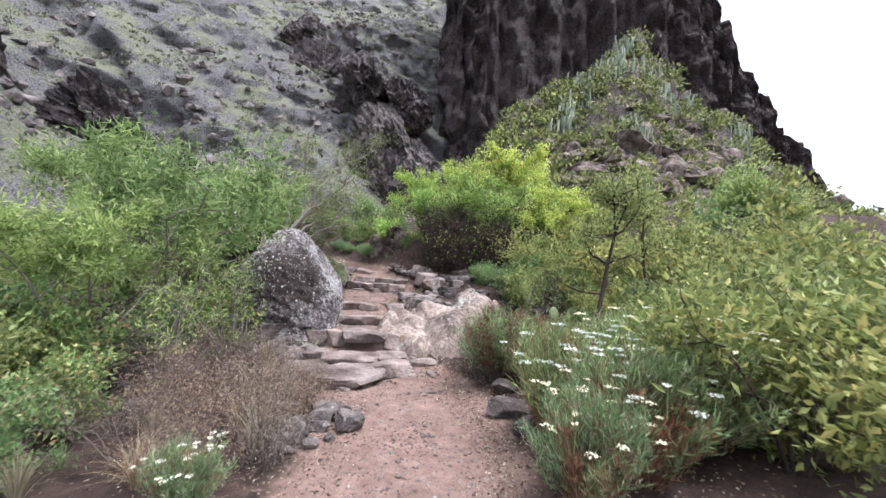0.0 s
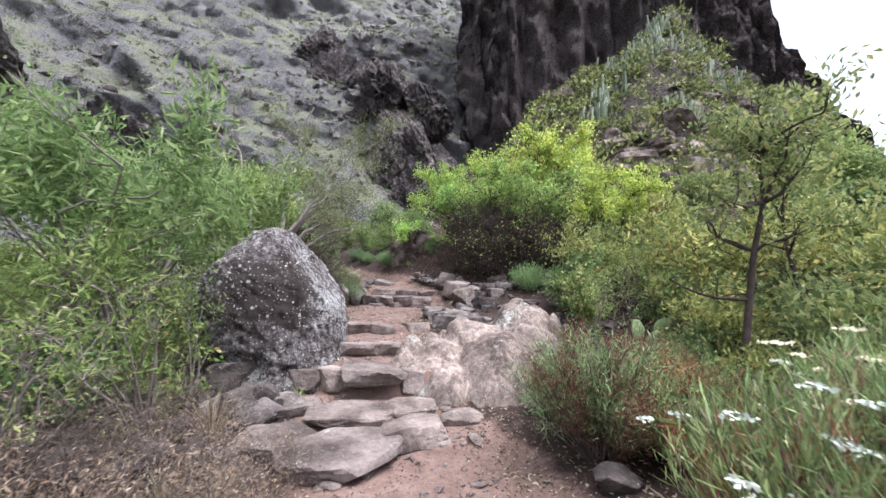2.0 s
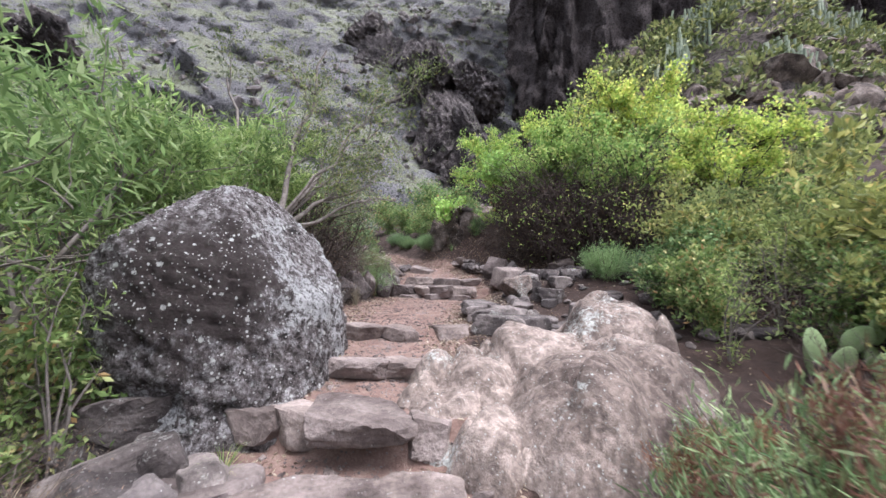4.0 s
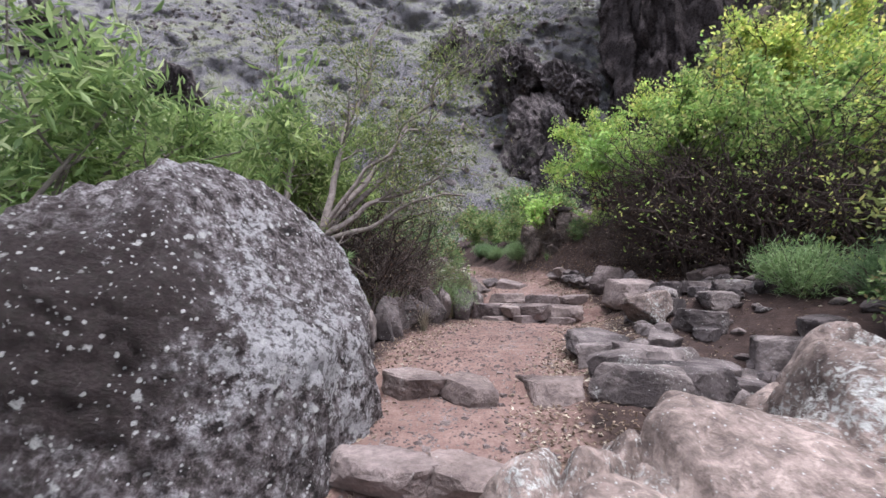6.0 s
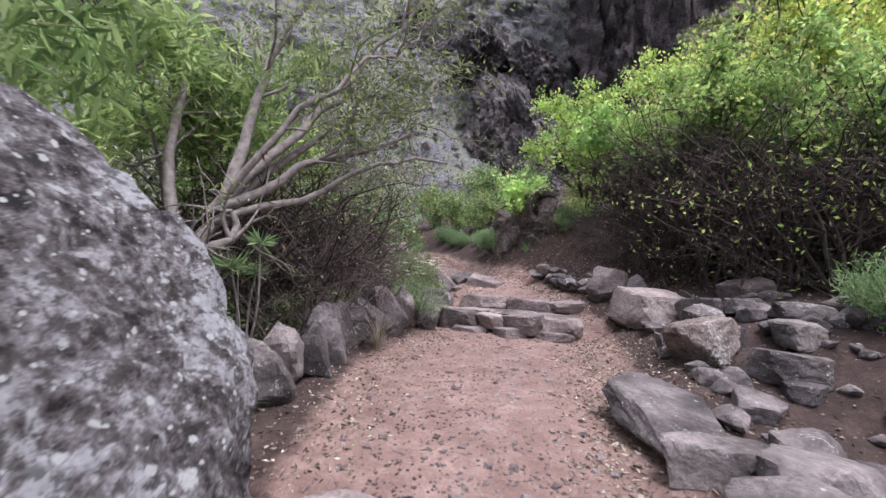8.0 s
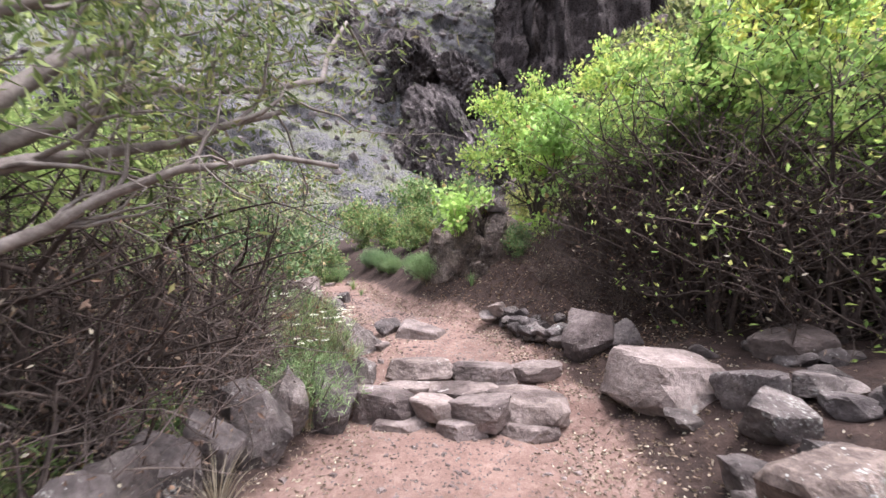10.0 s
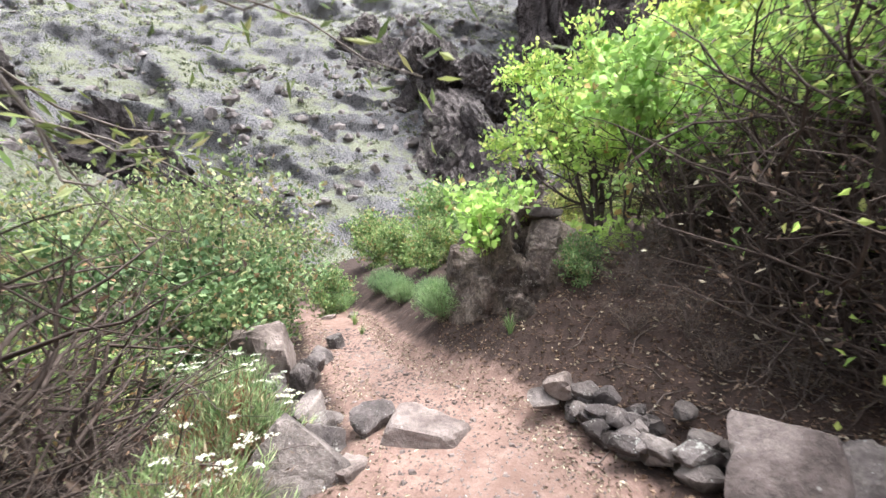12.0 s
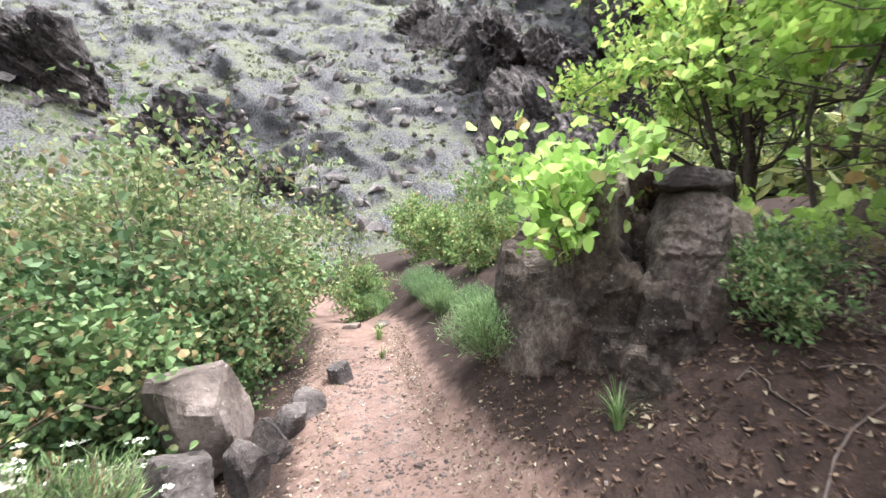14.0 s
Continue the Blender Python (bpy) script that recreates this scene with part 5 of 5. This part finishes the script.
# fine-leaved shrubs
GREEN_MATS = [(L_BROOM, "needles", 0.8, (0.35, 1.0)), (L_RUST, "rusty_needles", 0.2, (0.2, 0.75))]
for x, y, turn, s in ((-2.0, 3.6, 30, 0.6), (-2.6, 3.6, 130, 0.75), (-3.3, 5.0, 230, 0.9), (-2.3, 5.7, 330, 0.7), (-4.0, 3.9, 60, 0.8), (-3.0, 2.3, 160, 0.6), (-3.4, 6.6, 20, 0.8), (-2.7, 6.4, 80, 0.6), (-3.7, 7.2, 190, 0.8), (-1.55, 5.3, 260, 0.4), (-3.8, 14.1, 40, 0.9), (-4.6, 13.0, 10, 1.0)):
    again(BRUSH, x, y, turn, s)
DRY = tangle("dry_red_weeds", 117, "dry reddish-brown weeds with seed heads", B_TWIG, 0.85, 0.55, 9, 6, 5, 0.006, L_DRY, 2600, (0.04, 0.008), category="dry weeds")
settle(DRY, -1.35, 3.6, 0, 0.9)
for x, y, turn, s in ((-1.7, 4.2, 70, 1.0), (-2.1, 4.7, 140, 1.0), (-1.5, 4.9, 210, 0.8), (-2.4, 4.2, 280, 1.1), (-1.9, 5.4, 350, 0.9), (-1.8, 3.1, 40, 0.8), (-2.9, 4.7, 100, 1.1), (-1.55, 5.75, 0, 0.55), (-2.9, 5.6, 190, 1.0)):
    again(DRY, x, y, turn, s)
RUSTY = broom("rusty_broom", 121, "soft fine-leaved green shrub with rust-red patches", "shrub", [(L_BROOM, "needles", 0.5, (0.4, 1.0)), (L_RUST, "rusty_needles", 0.5, (0.35, 1.0))], 0.95, 0.62, 17000, (0.066, 0.0075), stemcount=110, fuzz=0.95)
settle(RUSTY, 0.98, 6.1, 0, 1.2)
again(RUSTY, 1.6, 5.85, 90, 0.95)
again(RUSTY, 0.85, 7.0, 180, 0.7)
again(RUSTY, 1.75, 6.8, 40, 0.9)
DAISY = broom("flowering_shrub", 123, "green feathery shrub topped with white flower heads", "flowering shrub", [(L_BROOM, "needles", 0.5, (0.4, 1.0)), (L_RUST, "rusty_needles", 0.32, (0.15, 0.9)), (L_STRAW, "dry_needles", 0.18, (0.2, 0.95))], 0.95, 0.55, 13000, (0.095, 0.008), 24)
settle(DAISY, 1.35, 4.25, 0, 1.25)
again(DAISY, 1.95, 4.6, 110, 1.3)
again(DAISY, 1.6, 3.4, 200, 1.15)
again(DAISY, 2.4, 3.8, 290, 1.25)
again(DAISY, 2.6, 5.2, 20, 1.25)
again(DAISY, 1.15, 3.0, 150, 0.9)
again(DAISY, -1.55, 2.7, 60, 0.5)
again(DAISY, -3.7, 14.3, 60, 0.85)
again(DAISY, -4.3, 15.3, 160, 1.0)
again(DAISY, -4.85, 15.9, 240, 0.95)
TUFTED = broom("feathery_tuft", 125, "rounded tuft of fine bright green foliage", "shrub", [(L_FLUFF, "needles", 0.92, (0.25, 1.0)), (L_STRAW, "dry_needles", 0.08, (0.0, 0.4))], 0.42, 0.34, 8500, (0.055, 0.005), fuzz=0.9)
settle(TUFTED, -3.3, 18.35, 0, 1.3, 0.1)
for x, y, turn, s in ((-3.6, 19.2, 40, 1.1), (-5.0, 21.2, 80, 1.3), (-4.6, 20.6, 150, 1.0), (-3.6, 13.9, 20, 1.6), (1.3, 12.7, 60, 1.6), (2.0, 12.4, 130, 1.5), (-5.6, 22.0, 200, 1.4), (-6.9, 22.6, 0, 1.3), (-3.9, 19.9, 0, 0.9)):
    again(TUFTED, x, y, turn, s)

STRAW = grass_tuft("dry_grass_tuft", 131, "tuft of dry straw-coloured grass", L_STRAW, 0.75, 0.5, 110, 0.005)
settle(STRAW, -1.5, 3.7)
r_ = np.random.default_rng(77)
for x, y in ((-1.9, 4.2), (-2.2, 3.2), (-1.75, 5.1), (-2.3, 5.3), (-2.7, 4.1), (-1.9, 3.0), (-2.9, 3.0), (-2.45, 6.1), (-3.2, 7.2), (-2.75, 5.9), (-3.4, 12.4), (-3.6, 11.6), (-3.5, 13.7), (2.2, 6.0), (2.8, 7.2), (-3.4, 2.2)):
    again(STRAW, x, y, r_.uniform(0, 360), r_.uniform(0.55, 1.0))
GREENGRASS = grass_tuft("green_grass_tuft", 133, "tuft of arching green grass", L_BROAD, 0.4, 0.3, 60, 0.006)
settle(GREENGRASS, -2.3, 2.4)
for x, y in ((-2.8, 2.6), (-3.2, 3.7), (-1.7, 2.3), (-2.6, 1.9), (-3.9, 2.4), (-2.1, 7.15), (-3.45, 10.4), (-4.0, 15.9), (-2.3, 17.05), (-3.8, 14.9), (2.2, 5.2), (-5.1, 19.6), (-5.6, 20.4)):
    again(GREENGRASS, x, y, r_.uniform(0, 360), r_.uniform(0.5, 1.1))


def rosette_shrub(x, y, height):
    """Bare forking stalks, each ending in a rosette of narrow leaves."""
    r = np.random.default_rng(29)
    root = thing("rosette_shrub", pose(x, y, gz(x, y)), "bare-stalked shrub with rosettes of narrow pale green leaves", "shrub")
    place, way = [], []
    for k in range(4):
        a = k * 1.6 + r.uniform(0, 0.8)
        line = bough((0, 0, -0.05), (math.cos(a) * 0.22, math.sin(a) * 0.22, 1), height * (1.0 if k == 0 else r.uniform(0.65, 0.9)), r, 0.12, 0.2, 8)
        part("stalk", tubes("stalk", [(line, 0.014, 0.009)], 6), B_GREY, root)
        out = unit(r.normal(size=(44, 3)) * np.array([1, 1, 0.55]) + np.array([0, 0, 0.25]))
        place.append(line[-1] + out * 0.012)
        way.append(out)
    part("leaf_rosettes", leaves("leaf_rosettes", np.concatenate(place), np.concatenate(way), 0.17, 0.02, r, 0.2), L_FLUFF, root)


rosette_shrub(-4.2, 11.3, 1.25)


def pear_cactus():
    """Upright flat pads grown from one another."""
    r = np.random.default_rng(3)
    root = thing("prickly_pear", pose(2.75, 9.4, gz(2.75, 9.4)), "prickly pear with pale green oval pads", "cactus")
    V, F = BALLS[3]
    me = raw_mesh("pad", V * np.array([0.125, 0.026, 0.2]) * (1 - 0.3 * np.clip(-V[:, 2:], 0, 1)), F, True)
    for x, y, z, lean, turn in ((-0.15, -0.05, 0.36, -8, 20), (-0.12, 0.1, 0.2, 14, 70), (0.1, 0.0, 0.2, 25, 10), (0.28, 0.1, 0.42, 50, 0), (0.46, 0.12, 0.2, -12, 30), (0.5, 0.15, 0.52, 18, 25), (0.7, 0.0, 0.2, 20, 60), (0.66, -0.2, 0.25, -28, 0), (0.3, -0.25, 0.18, 10, 110), (0.82, 0.05, 0.48, 30, 60)):
        ob = part("pad", me, M_PAD, root)
        ob.matrix_world = root.matrix_world @ pose(x, y, z, r.uniform(-12, 12), lean, turn)


pear_cactus()


# ---- small cover, far scrub ----
def litter():
    """Dead leaves and twigs strewn on the soil and along the path's edges."""
    r = np.random.default_rng(141)
    n = 34000
    y = r.uniform(1, 21, n)
    side = np.where(r.uniform(size=n) < 0.68, 1, -1)
    w = np.interp(y, PATH_Y, PATH_W)
    x = np.interp(y, PATH_Y, PATH_X) + side * (w * r.uniform(0.2, 1.0, n) ** 0.4 + r.exponential(0.8, n))
    open_soil = (y < 15) | (side < 0) | (x - np.interp(y, PATH_Y, PATH_X) < w + 0.25)
    x, y = x[open_soil], y[open_soil]
    n = len(x)
    z = ground_parts(x, y)[0] + 0.006
    way = r.normal(size=(n, 3)) * np.array([1, 1, 0.25])
    me = leaves("leaf_litter", np.stack([x, y, z], 1), way, 0.038, 0.017, r, 0.3)
    me.materials.append(L_LITTER)
    tagged(new("leaf_litter", me), "dry brown leaves strewn over the soil", "leaf litter", kind="stuff")


def gravel():
    """Loose chips of stone on the path."""
    r = np.random.default_rng(143)
    n = 14000
    y = r.uniform(1.5, 20, n)
    w = np.interp(y, PATH_Y, PATH_W)
    x = np.interp(y, PATH_Y, PATH_X) + r.normal(size=n) * w * 0.75
    z = ground_parts(x, y)[0]
    cube = np.array([[-1, -1, -0.6], [1, -0.8, -0.6], [0.8, 1, -0.6], [-0.9, 0.9, -0.6], [-0.7, -0.6, 0.6], [0.7, -0.5, 0.5], [0.5, 0.6, 0.7], [-0.6, 0.5, 0.5]])
    quad = np.array([[0, 1, 5, 4], [1, 2, 6, 5], [2, 3, 7, 6], [3, 0, 4, 7], [4, 5, 6, 7]])
    s = (r.uniform(0.004, 0.013, n) * (1 + 1.6 * (r.uniform(size=n) < 0.06)))[:, None, None]
    a = r.uniform(0, 6.28, n)
    ca, sa = np.cos(a)[:, None], np.sin(a)[:, None]
    c = cube[None] * (1 + 0.3 * r.normal(size=(n, 8, 3))) * s
    V = np.stack([c[..., 0] * ca - c[..., 1] * sa + x[:, None], c[..., 0] * sa + c[..., 1] * ca + y[:, None], c[..., 2] * 0.8 + z[:, None]], -1)
    F = (np.arange(n)[:, None, None] * 8 + quad[None]).reshape(-1, 4)
    me = raw_mesh("gravel", V.reshape(-1, 3), F)
    me.materials.append(M_STEP)
    tagged(new("gravel", me), "loose chips of grey-brown stone on the path", "gravel", kind="stuff")


def bank_litter():
    """A thick cover of dead leaves and fallen sticks on the shaded bank under the trees."""
    r = np.random.default_rng(145)
    n = 24000
    x, y = r.uniform(-3.4, 1.6, n), r.uniform(14.9, 18.2, n)
    ok = x - np.interp(y, PATH_Y, PATH_X) - np.interp(y, PATH_Y, PATH_W) > 0.1 + 1.3 * r.uniform(size=n) ** 1.5
    x, y = x[ok], y[ok]
    z = ground_parts(x, y)[0] + r.uniform(0.004, 0.02, len(x))
    me = leaves("bank_litter", np.stack([x, y, z], 1), r.normal(size=(len(x), 3)) * np.array([1, 1, 0.35]), 0.042, 0.02, r, 0.4)
    me.materials.append(L_BROWN)
    tagged(new("bank_litter", me), "thick red-brown leaf litter under the trees", "leaf litter", kind="stuff")
    for _ in range(40):
        x, y = r.uniform(-1.9, 0.8), r.uniform(15.5, 17.4)
        a, length = r.uniform(-0.9, 0.7), r.uniform(0.2, 0.6)
        s = np.linspace(0, 1, 6)
        xs, ys = s * length * math.cos(a) + 0.04 * r.normal(size=6), s * length * math.sin(a) + 0.04 * r.normal(size=6)
        zs = ground_parts(x + xs, y + ys)[0] + 0.008 + 0.012 * r.uniform(size=6)
        stick = new("stick", tubes("stick", [(np.stack([xs, ys, zs], 1), 0.0065, 0.003)], 5))
        stick.data.materials.append(B_TWIG)
        stick.location = (x, y, 0)
        tagged(stick, "dry fallen stick lying in the leaf litter", "stick", "fallen sticks")


litter()
bank_litter()
gravel()


def far_scrub(name, label, place, size, mat, per, r, leaf):
    """Many small bushes far off, each a loose clump of leaves, as one mesh."""
    n = len(place)
    d = unit(r.normal(size=(n, per, 3))) * r.uniform(0.2, 1, (n, per, 1)) ** 0.5 * np.array([1, 1, 0.8])
    d[..., 2] = np.abs(d[..., 2])
    p = place[:, None] + d * size[:, None, None]
    me = leaves(name, p.reshape(-1, 3), (d + 0.5 * r.normal(size=d.shape)).reshape(-1, 3), leaf[0], leaf[1], r)
    me.materials.append(mat)
    return tagged(new(name, me), label, "scrub", kind="stuff")


def hill_cover():
    r = np.random.default_rng(151)
    n = 760
    a, v = r.uniform(0.0, 1.5, n), r.uniform(0.02, 0.98, n)
    x, y, z = hill_point(a, v)
    far_scrub("hillside_scrub", "patchy yellow-green scrub on the hillside", np.stack([x, y, z], 1), r.uniform(0.3, 1.5, n), L_SCRUB, 74, r, (0.37, 0.18))
    # pale candelabra succulents in groups
    lines = []
    for _ in range(18):
        a0, v0 = r.uniform(0.2, 0.75), r.uniform(0.35, 0.95)
        for _ in range(26):
            x, y, z = hill_point(np.array([a0 + r.normal() * 0.016]), np.array([np.clip(v0 + r.normal() * 0.02, 0, 1)]))
            h = r.uniform(0.5, 1.5)
            lines.append((np.array([[x[0], y[0], z[0] - 0.2], [x[0] + r.normal() * 0.05, y[0], z[0] + h * 0.5], [x[0] + r.normal() * 0.1, y[0], z[0] + h]]), 0.11, 0.07))
    me = tubes("succulents", lines, 5)
    me.materials.append(L_SUCC)
    tagged(new("succulents", me), "clumps of pale upright candelabra succulents on the hillside", "succulent", kind="stuff")


hill_cover()


def far_cover():
    """Scrub and broken rocks on the far slopes."""
    r = np.random.default_rng(161)
    for k, (x, y, z, size) in enumerate(((-22, 72, 32, (15, 10, 14)), (-28, 76, 41, (11, 9, 12)), (-16, 68, 24, (12, 9, 14)), (-12, 62, 14, (11, 9, 16)), (-37, 43, 14, (11, 7, 7)), (-45, 37, 19, (12, 7, 8)), (-53, 30, 24, (13, 8, 9)), (-31, 47, 10, (8, 6, 5)), (-30, 62, 20, (8, 5, 5)), (-8, 58, 10, (10, 8, 14)), (-10, 62, 20, (9, 8, 12)), (-5, 60, 16, (8, 8, 14)), (-14, 64, 29, (10, 8, 10)), (-7, 66, 27, (8, 8, 9)))):
        me = stone_mesh("crag", 500 + k, size, 5, 7, 0.2, False, 0.0, 0.55)
        me.materials.append(M_KNOB)
        ob = new("crag", me)
        ob.matrix_world = pose(x * 0.92, 5 + (y - 5) * 0.92, 2 + (z - 2) * 0.92, 0, 25, 20 * k)
        tagged(ob, "dark broken crag on the far slope", "crag", "crags of the far slopes")
    crags_on(MOUNTAIN, 2600, 165, 0.2, 0.9, "mountain_rocks", "grey rocks sticking out of the mountainside", M_CRAG_FAR, 1)
    crags_on(SPUR[:, :-1], 420, 167, 0.3, 1.0, "spur_rocks", "dark rocks along the spur", M_CRAG_FAR)
    crags_on(HILL, 750, 169, 0.25, 1.1, "hillside_rocks", "dark rocks sticking out of the hillside", M_CRAG)
    for P, n, name, lo in ((MOUNTAIN, 6000, "mountain_scrub", 0.25), (SPUR[:, :-1], 700, "spur_scrub", 0.3)):
        i, j = r.integers(0, P.shape[0], n * 3), (P.shape[1] * r.uniform(0.0, 0.85, n * 3)).astype(int)
        q = P[i, j]
        q = q[(q[:, 0] > -120) & (q[:, 0] < 40)][:n]
        far_scrub(name, "low grey-green scrub dotted over the slope", q, r.uniform(lo, lo * 3.2, len(q)), L_DULL, 13, r, (0.4, 0.22))


far_cover()


def undergrowth():
    """Smaller shrubs that fill both sides between the larger ones."""
    r = np.random.default_rng(171)
    kinds = [
        leafy("low_shrub", 173, "low green shrub of the undergrowth", "shrub", L_BROAD, B_TWIG, 1.0, 0.85, 4, 4, 4, 1700, (0.11, 0.05), 0.012, scatter=0.09, low=0.1),
        leafy("low_shrub", 175, "low olive shrub of the undergrowth", "shrub", L_OLIVE, B_TWIG, 1.1, 0.8, 4, 4, 4, 1800, (0.10, 0.04), 0.012, scatter=0.09, low=0.1),
        leafy("low_shrub", 177, "low yellow-green shrub of the undergrowth", "shrub", L_WILLOW, B_TWIG, 1.2, 0.8, 4, 4, 4, 1800, (0.13, 0.035), 0.012, scatter=0.09, low=0.1)]
    first = [True] * 3
    done = 0
    while done < 80:
        x, y = r.uniform(-13, 14), r.uniform(0.5, 26)
        d = x - np.interp(y, PATH_Y, PATH_X)
        w = np.interp(y, PATH_Y, PATH_W)
        room = 2.3 if d > 0 else 2.2
        if abs(d) < w + room or (9.0 < y < 15 and 0 < d < 4.0) or (0 < d < 4.6 and 12 < y < 19) or (-5 < d < 0 and y < 6.8) or (-3.8 < d < 0 and 9 < y < 16):
            continue
        k = r.integers(0, 3)
        size = r.uniform(0.7, 1.2) * (1 + 0.06 * max(0, abs(d) - 4))
        (settle if first[k] else again)(kinds[k], x, y, r.uniform(0, 360), size)
        first[k] = False
        done += 1


undergrowth()
